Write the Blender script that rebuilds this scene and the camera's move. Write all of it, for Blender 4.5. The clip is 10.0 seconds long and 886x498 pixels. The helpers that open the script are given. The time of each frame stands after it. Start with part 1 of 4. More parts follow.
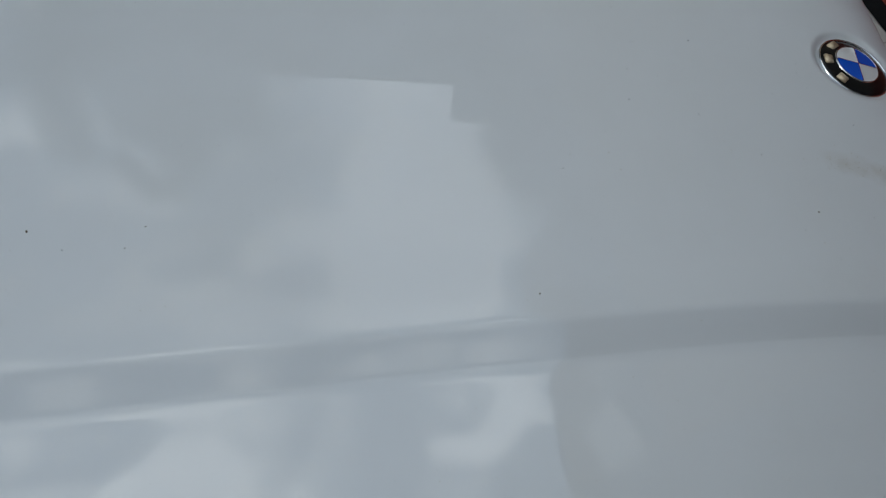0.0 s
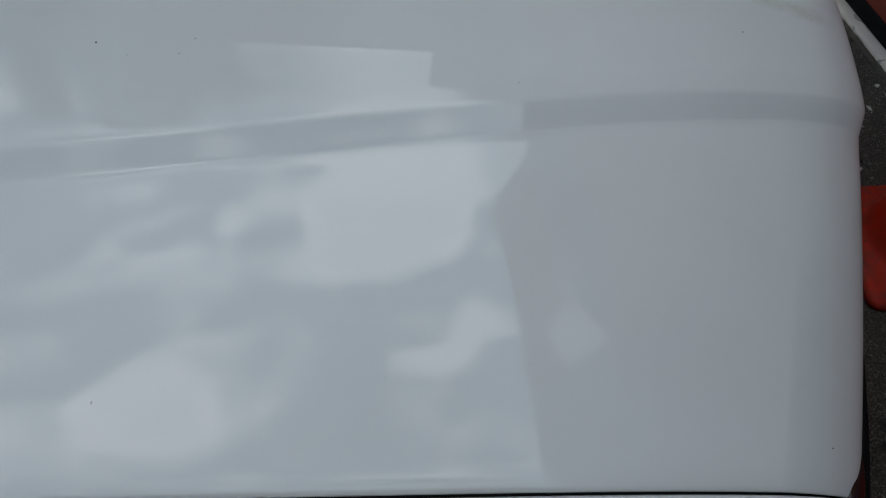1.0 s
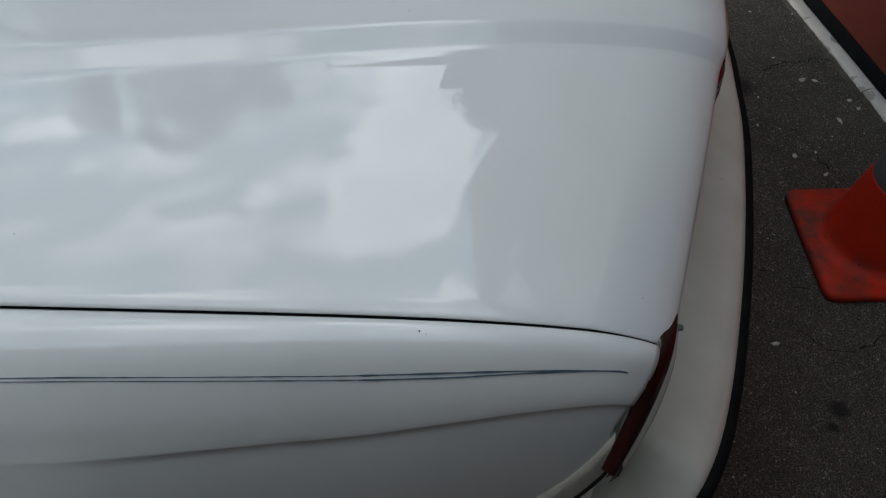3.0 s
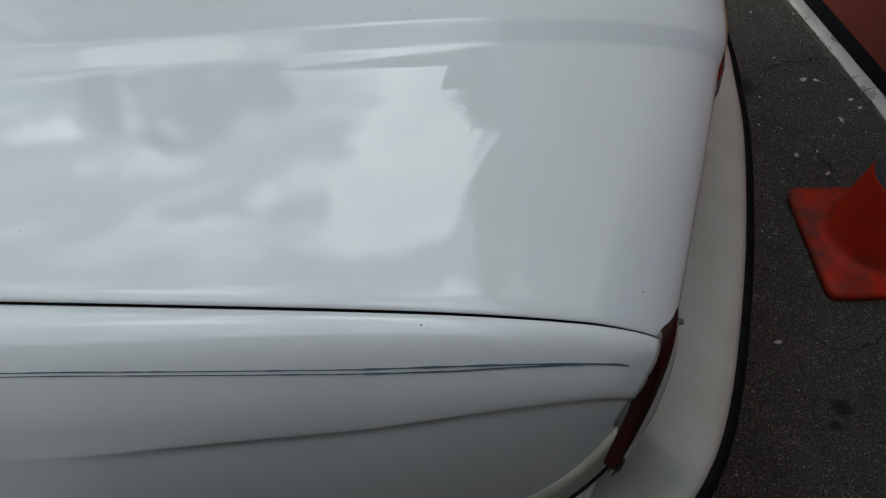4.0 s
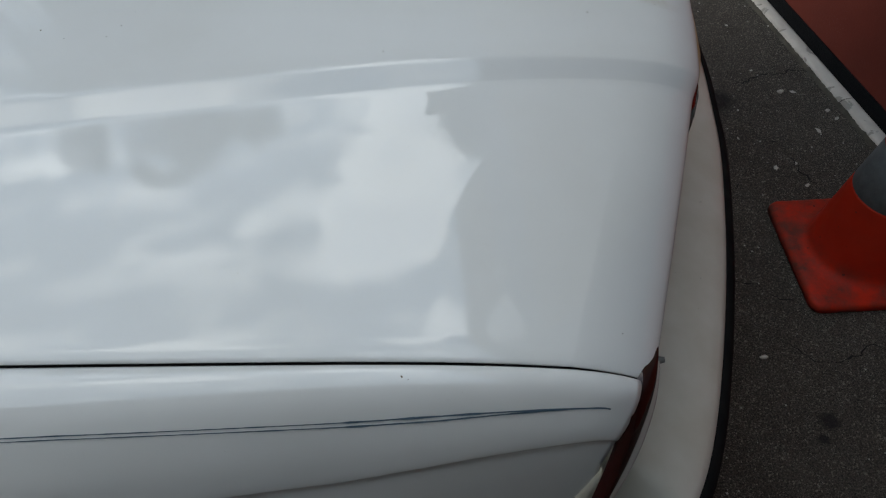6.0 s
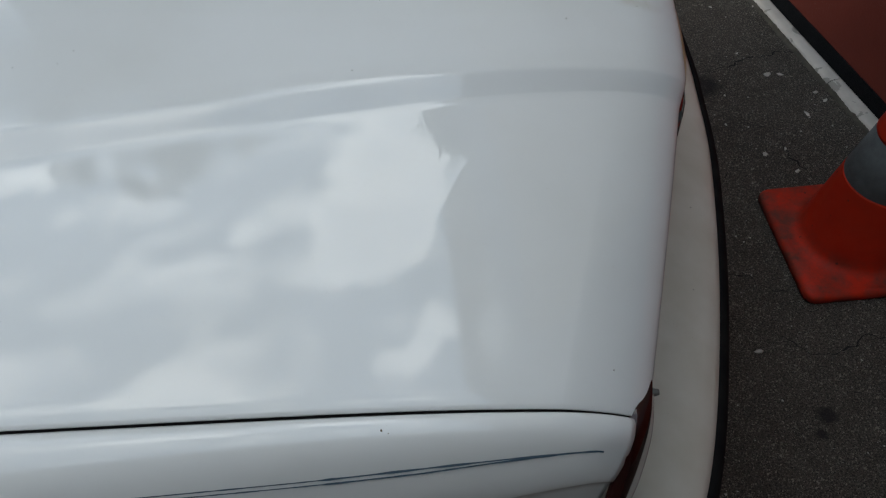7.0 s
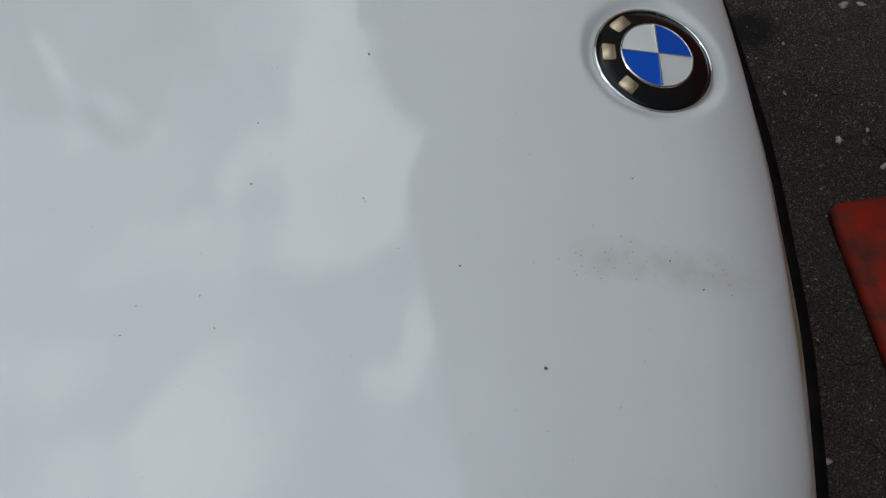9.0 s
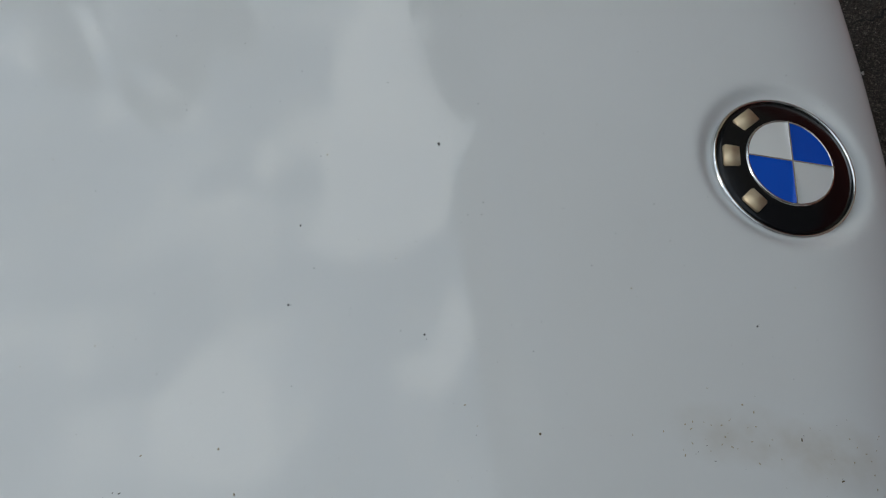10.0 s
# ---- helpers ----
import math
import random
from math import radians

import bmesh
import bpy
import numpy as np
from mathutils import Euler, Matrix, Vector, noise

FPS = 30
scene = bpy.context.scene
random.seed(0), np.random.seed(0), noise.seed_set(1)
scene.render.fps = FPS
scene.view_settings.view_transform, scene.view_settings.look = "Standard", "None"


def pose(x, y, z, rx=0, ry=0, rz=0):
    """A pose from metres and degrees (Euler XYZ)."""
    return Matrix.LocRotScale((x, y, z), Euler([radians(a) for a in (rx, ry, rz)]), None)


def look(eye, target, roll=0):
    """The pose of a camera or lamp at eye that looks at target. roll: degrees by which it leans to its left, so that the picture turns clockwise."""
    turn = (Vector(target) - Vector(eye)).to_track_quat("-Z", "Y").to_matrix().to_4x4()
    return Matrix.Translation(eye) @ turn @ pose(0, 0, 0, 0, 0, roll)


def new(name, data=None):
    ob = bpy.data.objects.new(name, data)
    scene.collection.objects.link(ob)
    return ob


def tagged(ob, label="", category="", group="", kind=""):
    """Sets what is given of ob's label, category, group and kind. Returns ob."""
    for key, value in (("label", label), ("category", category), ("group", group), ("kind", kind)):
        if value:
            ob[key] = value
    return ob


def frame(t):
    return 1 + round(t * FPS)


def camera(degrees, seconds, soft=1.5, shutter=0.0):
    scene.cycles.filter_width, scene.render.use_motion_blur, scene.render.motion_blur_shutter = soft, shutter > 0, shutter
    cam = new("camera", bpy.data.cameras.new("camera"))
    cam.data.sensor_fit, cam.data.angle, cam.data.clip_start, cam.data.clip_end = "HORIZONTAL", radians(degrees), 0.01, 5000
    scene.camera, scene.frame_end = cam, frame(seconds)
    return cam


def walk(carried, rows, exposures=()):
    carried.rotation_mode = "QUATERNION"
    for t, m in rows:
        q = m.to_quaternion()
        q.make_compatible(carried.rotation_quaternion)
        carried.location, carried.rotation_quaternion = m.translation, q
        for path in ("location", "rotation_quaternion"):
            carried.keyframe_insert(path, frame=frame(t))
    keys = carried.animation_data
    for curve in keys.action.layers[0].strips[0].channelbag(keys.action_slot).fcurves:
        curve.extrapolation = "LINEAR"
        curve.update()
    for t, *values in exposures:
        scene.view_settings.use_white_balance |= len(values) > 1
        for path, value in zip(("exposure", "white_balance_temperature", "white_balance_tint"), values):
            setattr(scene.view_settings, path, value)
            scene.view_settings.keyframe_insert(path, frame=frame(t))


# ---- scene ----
cam = camera(62.7, 10.0, 1.2)
PATH = [
    (0, (-0.367, -0.591, 1.379), (-0.473, 0.481, -0.306), -0.8),
    (0.5, (-0.37, -0.708, 1.39), (-0.441, 0.338, -0.313), -0.3),
    (1, (-0.367, -0.836, 1.385), (-0.413, 0.254, -0.291), 1.4),
    (1.5, (-0.349, -0.919, 1.371), (-0.374, 0.202, -0.285), 2.0),
    (2, (-0.272, -0.957, 1.374), (-0.351, 0.209, -0.249), 0.0),
    (2.5, (-0.214, -0.999, 1.385), (-0.358, 0.194, -0.213), -1.2),
    (3, (-0.184, -1.023, 1.368), (-0.36, 0.192, -0.211), -1.7),
    (4.5, (-0.179, -1.033, 1.367), (-0.368, 0.197, -0.199), -2.8),
    (5, (-0.164, -1.027, 1.382), (-0.353, 0.219, -0.171), -3.8),
    (6.5, (-0.177, -0.98, 1.389), (-0.319, 0.257, -0.176), -2.8),
    (7, (-0.166, -0.938, 1.388), (-0.297, 0.268, -0.202), -4.4),
    (7.5, (-0.208, -0.828, 1.365), (-0.282, 0.359, -0.243), -4.3),
    (8, (-0.172, -0.587, 1.31), (-0.205, 0.495, -0.371), -0.5),
    (8.5, (-0.128, -0.404, 1.265), (-0.236, 0.503, -0.515), -5.5),
    (9, (-0.102, -0.29, 1.235), (-0.255, 0.492, -0.6), -12.0),
    (9.5, (-0.125, -0.208, 1.204), (-0.298, 0.513, -0.653), -12.8),
    (10, (-0.133, -0.189, 1.196), (-0.353, 0.539, -0.654), -13.6),
]
EXPOSURES = [(0, -0.23, 6080, 6), (1.5, -0.24, 6130, 6), (2.1, -0.15, 6160, 6), (2.6, 0.09, 6250, 6), (3, 0.17, 6250, 6), (4.5, 0.19, 6300, 6), (7.5, 0.23, 6300, 6), (8.5, 0.21, 6350, 6), (9, 0.17, 6400, 6), (9.5, 0.10, 6400, 6), (10, -0.08, 6400, 6)]
walk(cam, [(t, look(e, g, r)) for t, e, g, r in PATH], EXPOSURES)

# ---- light ----
world = bpy.data.worlds.new("sky")
scene.world = world
world.use_nodes = True
wn, wl = world.node_tree.nodes, world.node_tree.links
wn.clear()
SUN_EL, SUN_AZ = 26.0, 262.0
sky = wn.new("ShaderNodeTexSky")
sky.sky_type, sky.sun_disc = "NISHITA", False
sky.sun_elevation, sky.sun_rotation = radians(SUN_EL), radians(SUN_AZ)
sky.air_density, sky.dust_density = 1.0, 2.5
wco = wn.new("ShaderNodeTexCoord")
sep = wn.new("ShaderNodeSeparateXYZ")
wl.new(wco.outputs["Generated"], sep.inputs[0])


def wmath(op, a, b):
    n = wn.new("ShaderNodeMath")
    n.operation = op
    for i, v in enumerate((a, b)):
        if isinstance(v, (int, float)):
            n.inputs[i].default_value = v
        else:
            wl.new(v, n.inputs[i])
    return n.outputs[0]


# cloud deck: the direction is laid on a flat layer overhead
zc_ = wmath("MAXIMUM", sep.outputs["Z"], 0.06)
cmb = wn.new("ShaderNodeCombineXYZ")
wl.new(wmath("DIVIDE", sep.outputs["X"], zc_), cmb.inputs[0])
wl.new(wmath("DIVIDE", sep.outputs["Y"], zc_), cmb.inputs[1])
cmb.inputs[2].default_value = 3.7


def wnoise(scale, detail, rough, off):
    n = wn.new("ShaderNodeTexNoise")
    n.inputs["Scale"].default_value, n.inputs["Detail"].default_value = scale, detail
    n.inputs["Roughness"].default_value = rough
    add = wn.new("ShaderNodeVectorMath")
    add.operation = "ADD"
    add.inputs[1].default_value = off
    wl.new(cmb.outputs[0], add.inputs[0])
    wl.new(add.outputs[0], n.inputs["Vector"])
    return n.outputs["Fac"]


def wvec(op, a, b):
    n = wn.new("ShaderNodeVectorMath")
    n.operation = op
    wl.new(a, n.inputs[0])
    if isinstance(b, tuple):
        n.inputs[1].default_value = b
    else:
        wl.new(b, n.inputs[1])
    return n


# the layer is stirred a little, so that cloud rims billow
stir = wn.new("ShaderNodeTexNoise")
stir.inputs["Scale"].default_value, stir.inputs["Detail"].default_value, stir.inputs["Roughness"].default_value = 11.0, 12.0, 0.62
wl.new(cmb.outputs[0], stir.inputs["Vector"])
off = wvec("MULTIPLY", wvec("SUBTRACT", stir.outputs["Color"], (0.5, 0.5, 0.5)).outputs[0], (0.15, 0.15, 0.0))
layer = wvec("ADD", cmb.outputs[0], off.outputs[0]).outputs[0]
total = wmath("MULTIPLY", wmath("SUBTRACT", wnoise(7.0, 15.0, 0.63, (2.3, 0.4, 0.0)), 0.5), 1.8)
# heaps of cloud on the layer: centre, half widths, weight, steepness of the rim
HEAPS = ((-0.10, 0.68, 0.18, 0.35, 0.66, 1.7), (-0.13, 0.40, 0.17, 0.07, 0.34, 1.2), (0.005, 0.45, 0.06, 0.10, 0.34, 1.3), (-0.14, 1.05, 0.34, 0.22, 0.45, 1.3),
         (-0.30, 0.62, 0.045, 0.05, 0.30, 1.0), (-0.345, 0.53, 0.045, 0.05, 0.36, 1.0), (-0.40, 0.45, 0.05, 0.04, 0.34, 1.0), (-0.50, 0.42, 0.10, 0.04, 0.16, 1.0),
         (0.075, 0.25, 0.05, 0.08, 0.40, 1.0), (0.02, 0.17, 0.08, 0.05, 0.32, 1.0), (-0.36, 0.12, 0.14, 0.13, 0.46, 1.2), (-0.27, 0.05, 0.10, 0.12, 0.34, 1.0), (-0.48, 0.02, 0.18, 0.13, 0.34, 1.0),
         (-0.86, 0.77, 0.12, 0.08, 0.40, 1.2), (-0.25, 0.51, 0.10, 0.10, 0.26, 1.0), (-0.60, 0.62, 0.16, 0.09, 0.18, 1.0), (-0.66, 0.20, 0.22, 0.07, 0.20, 1.0), (-0.02, -0.16, 0.30, 0.10, 0.20, 1.0), (0.12, 0.06, 0.06, 0.08, 0.20, 1.0))
for cu, cv, su, sv, w, k in HEAPS:
    dd = wvec("DIVIDE", wvec("SUBTRACT", layer, (cu, cv, 3.7)).outputs[0], (su, sv, 1.0))
    ln = wn.new("ShaderNodeVectorMath")
    ln.operation = "LENGTH"
    wl.new(dd.outputs[0], ln.inputs[0])
    fall = wmath("MAXIMUM", wmath("SUBTRACT", 1.0, wmath("MULTIPLY", ln.outputs["Value"], ln.outputs["Value"])), 0.0)
    total = wmath("ADD", total, wmath("MULTIPLY", wmath("MINIMUM", wmath("MULTIPLY", fall, k), 1.0), w))
ramp = wn.new("ShaderNodeValToRGB")
ramp.color_ramp.elements[0].position, ramp.color_ramp.elements[1].position = 0.0, 0.52
wl.new(total, ramp.inputs[0])
# thin rims shine, the thick middle of a heap is greyer
thick_in = wmath("ADD", total, wmath("MULTIPLY", wmath("SUBTRACT", wnoise(5.0, 9.0, 0.55, (7.1, 3.0, 0.0)), 0.5), 0.9))
cr2 = wn.new("ShaderNodeValToRGB")
cr2.color_ramp.elements[0].position, cr2.color_ramp.elements[1].position = 0.42, 0.80
cr2.color_ramp.elements[0].color, cr2.color_ramp.elements[1].color = (27.2, 27.4, 27.4, 1), (20.2, 20.9, 21.8, 1)
wl.new(thick_in, cr2.inputs[0])
haze = wn.new("ShaderNodeMixRGB")
haze.inputs[0].default_value = 0.65
wl.new(sky.outputs[0], haze.inputs[1])
haze.inputs[2].default_value = (9.4, 11.3, 13.7, 1)
mix = wn.new("ShaderNodeMixRGB")
wl.new(ramp.outputs[0], mix.inputs[0])
wl.new(haze.outputs[0], mix.inputs[1])
wl.new(cr2.outputs[0], mix.inputs[2])
bg = wn.new("ShaderNodeBackground")
bg.inputs["Strength"].default_value = 0.0775
wo = wn.new("ShaderNodeOutputWorld")
wl.new(mix.outputs[0], bg.inputs[0])
wl.new(bg.outputs[0], wo.inputs[0])

sun = new("sun", bpy.data.lights.new("sun", "SUN"))
sun.data.energy, sun.data.angle, sun.data.color = 0.8, radians(18), (1.0, 0.96, 0.90)
az, el = radians(SUN_AZ), radians(SUN_EL)
sun.matrix_world = look((0, 0, 0), (-math.sin(az) * math.cos(el), -math.cos(az) * math.cos(el), -math.sin(el)))


# ---- materials ----
def material(name, base, rough=0.5, metal=0.0, **kw):
    m = bpy.data.materials.new(name)
    m.use_nodes = True
    b = m.node_tree.nodes["Principled BSDF"]
    b.inputs["Base Color"].default_value = (*base, 1)
    b.inputs["Roughness"].default_value, b.inputs["Metallic"].default_value = rough, metal
    for key, v in kw.items():
        b.inputs[key.replace("_", " ")].default_value = v
    return m


class Nodes:
    """Short hand for the nodes of one material."""

    def __init__(self, m):
        self.t = m.node_tree
        self.b = self.t.nodes["Principled BSDF"]
        self.co = self.t.nodes.new("ShaderNodeTexCoord").outputs["Object"]

    def link(self, a, b):
        self.t.links.new(a, b)

    def noise(self, scale, detail=4.0, rough=0.55, co=None, distort=0.0):
        n = self.t.nodes.new("ShaderNodeTexNoise")
        n.inputs["Scale"].default_value, n.inputs["Detail"].default_value = scale, detail
        n.inputs["Roughness"].default_value, n.inputs["Distortion"].default_value = rough, distort
        self.link(co or self.co, n.inputs["Vector"])
        return n.outputs["Fac"]

    def cells(self, scale, feature="F1", out="Distance", co=None):
        n = self.t.nodes.new("ShaderNodeTexVoronoi")
        n.feature = feature
        n.inputs["Scale"].default_value = scale
        self.link(co or self.co, n.inputs["Vector"])
        return n.outputs[out]

    def ramp(self, v, a, b, ca=(0, 0, 0), cb=(1, 1, 1)):
        n = self.t.nodes.new("ShaderNodeValToRGB")
        e = n.color_ramp.elements
        e[0].position, e[1].position = a, b
        e[0].color, e[1].color = (*ca, 1), (*cb, 1)
        self.link(v, n.inputs[0])
        return n.outputs[0]

    def mix(self, f, a, b, mode="MIX"):
        n = self.t.nodes.new("ShaderNodeMixRGB")
        n.blend_type = mode
        for i, v in enumerate((f, a, b)):
            if isinstance(v, (int, float)):
                n.inputs[i].default_value = v
            elif isinstance(v, tuple):
                n.inputs[i].default_value = (*v, 1)
            else:
                self.link(v, n.inputs[i])
        return n.outputs[0]

    def math(self, op, a, b=0.0):
        n = self.t.nodes.new("ShaderNodeMath")
        n.operation = op
        for i, v in enumerate((a, b)):
            if isinstance(v, (int, float)):
                n.inputs[i].default_value = v
            else:
                self.link(v, n.inputs[i])
        return n.outputs[0]

    def near(self, centre, size, wobble=0.0, scale=30.0):
        """1 at the centre, falling to 0 at the given half sizes; the outline wobbles."""
        mp = self.t.nodes.new("ShaderNodeVectorMath")
        mp.operation = "SUBTRACT"
        self.link(self.co, mp.inputs[0])
        mp.inputs[1].default_value = centre
        dv = self.t.nodes.new("ShaderNodeVectorMath")
        dv.operation = "DIVIDE"
        self.link(mp.outputs[0], dv.inputs[0])
        dv.inputs[1].default_value = size
        ln = self.t.nodes.new("ShaderNodeVectorMath")
        ln.operation = "LENGTH"
        self.link(dv.outputs[0], ln.inputs[0])
        d = ln.outputs["Value"]
        if wobble:
            d = self.math("ADD", d, self.math("MULTIPLY", self.math("SUBTRACT", self.noise(scale, 5), 0.5), wobble))
        n = self.math("SUBTRACT", 1.0, d)
        return self.math("MAXIMUM", n, 0.0)

    def bump(self, h, strength, dist):
        n = self.t.nodes.new("ShaderNodeBump")
        n.inputs["Strength"].default_value, n.inputs["Distance"].default_value = strength, dist
        self.link(h, n.inputs["Height"])
        self.link(n.outputs[0], self.b.inputs["Normal"])


def paint(name, stained):
    m = material(name, (0.80, 0.80, 0.78), 0.45)
    n = Nodes(m)
    n.b.inputs["Coat Weight"].default_value = 1.0
    n.b.inputs["Coat IOR"].default_value = 1.8
    haze = n.ramp(n.noise(5.0, 6), 0.35, 0.75)
    col = n.mix(haze, (0.72, 0.73, 0.725), (0.68, 0.685, 0.67))
    # fine road dust: scattered dark grains of two sizes
    fine = n.ramp(n.cells(260.0), 0.035, 0.06, (1, 1, 1), (0, 0, 0))
    keep = n.ramp(n.noise(60.0, 2), 0.56, 0.6)
    grains = n.math("MULTIPLY", fine, keep)
    col = n.mix(n.math("MULTIPLY", grains, 0.55), col, (0.16, 0.14, 0.11))
    rough = n.ramp(n.noise(9.0, 5), 0.4, 0.8, (0.0, 0.0, 0.0), (0.005, 0.005, 0.005))
    if stained:
        for c, s, f in (((0.008, -0.145, 0.853), (0.040, 0.017, 0.05), 0.42), ((-0.037, -0.139, 0.862), (0.034, 0.015, 0.05), 0.34)):
            st = n.math("MULTIPLY", n.near(c, s, 0.9, 45.0), n.ramp(n.noise(70.0, 4), 0.15, 0.75))
            col = n.mix(n.math("MULTIPLY", st, f), col, (0.36, 0.27, 0.14))
    n.link(col, n.b.inputs["Base Color"])
    n.link(rough, n.b.inputs["Coat Roughness"])
    if stained:
        # a film of dust lies on the raised middle and takes part of its gloss
        ax = n.t.nodes.new("ShaderNodeSeparateXYZ")
        n.link(n.co, ax.inputs[0])
        rise = n.math("SUBTRACT", n.math("ADD", n.math("MULTIPLY", ax.outputs[0], -0.19), 0.285), n.math("ABSOLUTE", ax.outputs[1]))
        film = n.math("MULTIPLY", n.ramp(rise, 0.0, 0.05), n.math("ADD", 0.36, n.math("MULTIPLY", n.noise(3.0, 6), 0.2)))
        n.link(n.math("SUBTRACT", 1.0, film), n.b.inputs["Coat Weight"])
    n.b.inputs["Specular IOR Level"].default_value = 0.2
    return m


M_HOOD = paint("white_paint_hood", True)
M_PAINT = paint("white_paint", False)


def plastic_bumper():
    m = material("white_bumper_plastic", (0.74, 0.72, 0.66), 0.42)
    n = Nodes(m)
    col = n.mix(n.ramp(n.noise(14.0, 6), 0.35, 0.75), (0.67, 0.645, 0.575), (0.58, 0.55, 0.465))
    spots = n.math("MULTIPLY", n.ramp(n.cells(150.0), 0.04, 0.07, (1, 1, 1), (0, 0, 0)), n.ramp(n.noise(40.0, 2), 0.58, 0.62))
    n.link(n.mix(n.math("MULTIPLY", spots, 0.6), col, (0.12, 0.10, 0.08)), n.b.inputs["Base Color"])
    n.b.inputs["Coat Weight"].default_value, n.b.inputs["Coat Roughness"].default_value = 0.35, 0.2
    return m


M_BUMPER = plastic_bumper()


def rubber():
    m = material("black_rubber", (0.012, 0.012, 0.013), 0.7, 0.0, Specular_IOR_Level=0.08)
    n = Nodes(m)
    n.link(n.mix(n.ramp(n.noise(35.0, 5), 0.4, 0.8), (0.005, 0.005, 0.006), (0.012, 0.012, 0.011)), n.b.inputs["Base Color"])
    n.bump(n.noise(300.0, 3), 0.2, 0.001)
    return m


M_RUBBER = rubber()
M_DARK = material("dark_cavity", (0.012, 0.012, 0.012), 0.8)
M_CHROME = material("chrome", (0.86, 0.86, 0.85), 0.06, 1.0)
# grille strip: a golden reflection is put into the chrome's base colour
M_CHROME_REFLECT = material("chrome_gold_reflection", (0.44, 0.37, 0.20), 0.35, 0.4)
# emblem bars: chrome tinted with the brownish wall's reflection
M_BAR_REFLECT = material("chrome_wall_reflection", (0.62, 0.50, 0.33), 0.4, 0.35)
M_BLACKGLOSS = material("black_enamel", (0.004, 0.004, 0.005), 0.2, 0.0, Specular_IOR_Level=0.3)
M_BLUE = material("blue_enamel", (0.006, 0.085, 0.55), 0.25, 0.0, Specular_IOR_Level=0.3)
M_WHITE = material("white_enamel", (0.76, 0.76, 0.74), 0.3, 0.0, Coat_Weight=1.0, Coat_Roughness=0.06)
M_LENS = material("dark_red_lens", (0.016, 0.0018, 0.0018), 0.12, 0.0, Coat_Weight=0.35, Specular_IOR_Level=0.3, Coat_Roughness=0.03)
M_CLEAR = material("clouded_clear_plastic", (0.56, 0.54, 0.49), 0.25, 0.0, Coat_Weight=1.0)
M_HEADGLASS = material("dark_headlamp_glass", (0.03, 0.03, 0.032), 0.05, 0.0, Coat_Weight=1.0, Coat_IOR=1.7)
M_GLASS = material("tinted_car_glass", (0.02, 0.025, 0.025), 0.03, 0.0, Coat_Weight=1.0)
M_GREY = material("grey_plastic", (0.16, 0.16, 0.15), 0.5)
M_SCRATCH = material("dark_blue_scuff", (0.035, 0.065, 0.095), 0.6)
M_DIRT = material("dried_dirt", (0.13, 0.095, 0.05), 0.9)
M_DUST = material("brown_dust", (0.42, 0.36, 0.26), 0.9)
M_SPECK = material("dark_grit", (0.09, 0.082, 0.074), 0.85)
M_RIM = material("silver_alloy", (0.55, 0.55, 0.56), 0.3, 0.9)


def asphalt():
    m = material("asphalt", (0.05, 0.048, 0.045), 0.9)
    n = Nodes(m)
    big_ = n.ramp(n.noise(2.6, 6), 0.3, 0.75)
    col = n.mix(big_, (0.072, 0.0635, 0.0520), (0.128, 0.1120, 0.0910))
    # bitumen hollows between the stones; bare stone faces in three sizes lie thick in some patches and thin in others
    col = n.mix(n.ramp(n.noise(260.0, 5, 0.7), 0.42, 0.55, (0.85, 0.85, 0.85), (0, 0, 0)), col, (0.011, 0.0102, 0.0090))
    patch = n.ramp(n.noise(16.0, 6, 0.65), 0.36, 0.66)
    bent = n.t.nodes.new("ShaderNodeVectorMath")
    bent.operation = "MULTIPLY_ADD"
    n.link(n.noise(90.0, 2), bent.inputs[0])
    bent.inputs[1].default_value = (0.006, 0.006, 0.0)
    n.link(n.co, bent.inputs[2])
    for scale, least, size, tone in ((430.0, 0.56, 0.44, (0.29, 0.253, 0.203)), (250.0, 0.74, 0.40, (0.37, 0.326, 0.262)), (120.0, 0.93, 0.34, (0.34, 0.31, 0.26))):
        pick = n.t.nodes.new("ShaderNodeSeparateColor")
        n.link(n.cells(scale, out="Color", co=bent.outputs[0]), pick.inputs[0])
        edge = n.math("ADD", n.cells(scale, co=bent.outputs[0]), n.math("MULTIPLY", n.math("SUBTRACT", n.noise(scale * 2.2, 2), 0.5), 0.7))
        chosen = n.ramp(n.math("ADD", pick.outputs[0], n.math("MULTIPLY", n.math("SUBTRACT", patch, 0.6), 0.22)), least, least + 0.04)
        bare = n.math("MULTIPLY", chosen, n.ramp(edge, size - 0.06, size + 0.06, (1, 1, 1), (0, 0, 0)))
        col = n.mix(n.math("MULTIPLY", bare, n.math("ADD", 0.25, n.math("MULTIPLY", pick.outputs[1], 0.7))), col, tone)
    dust = n.math("MULTIPLY", n.ramp(n.noise(9.0, 10, 0.75), 0.52, 0.80), 0.34)
    col = n.mix(dust, col, (0.19, 0.168, 0.138))
    for c, s in (((0.506, -0.292, 0), (0.028, 0.024, 1)), ((0.487, -0.332, 0), (0.016, 0.014, 1)), ((0.42, 0.70, 0), (0.07, 0.06, 1))):
        st = n.ramp(n.near(c, s, 0.5, 50.0), 0.05, 0.5)
        col = n.mix(n.math("MULTIPLY", st, 0.8), col, (0.010, 0.010, 0.011))
    n.link(col, n.b.inputs["Base Color"])
    h = n.math("ADD", n.math("MULTIPLY", n.noise(330.0, 5, 0.7), 0.9), n.noise(70.0, 8, 0.75))
    n.bump(h, 1.0, 0.008)
    return m


M_ASPHALT = asphalt()


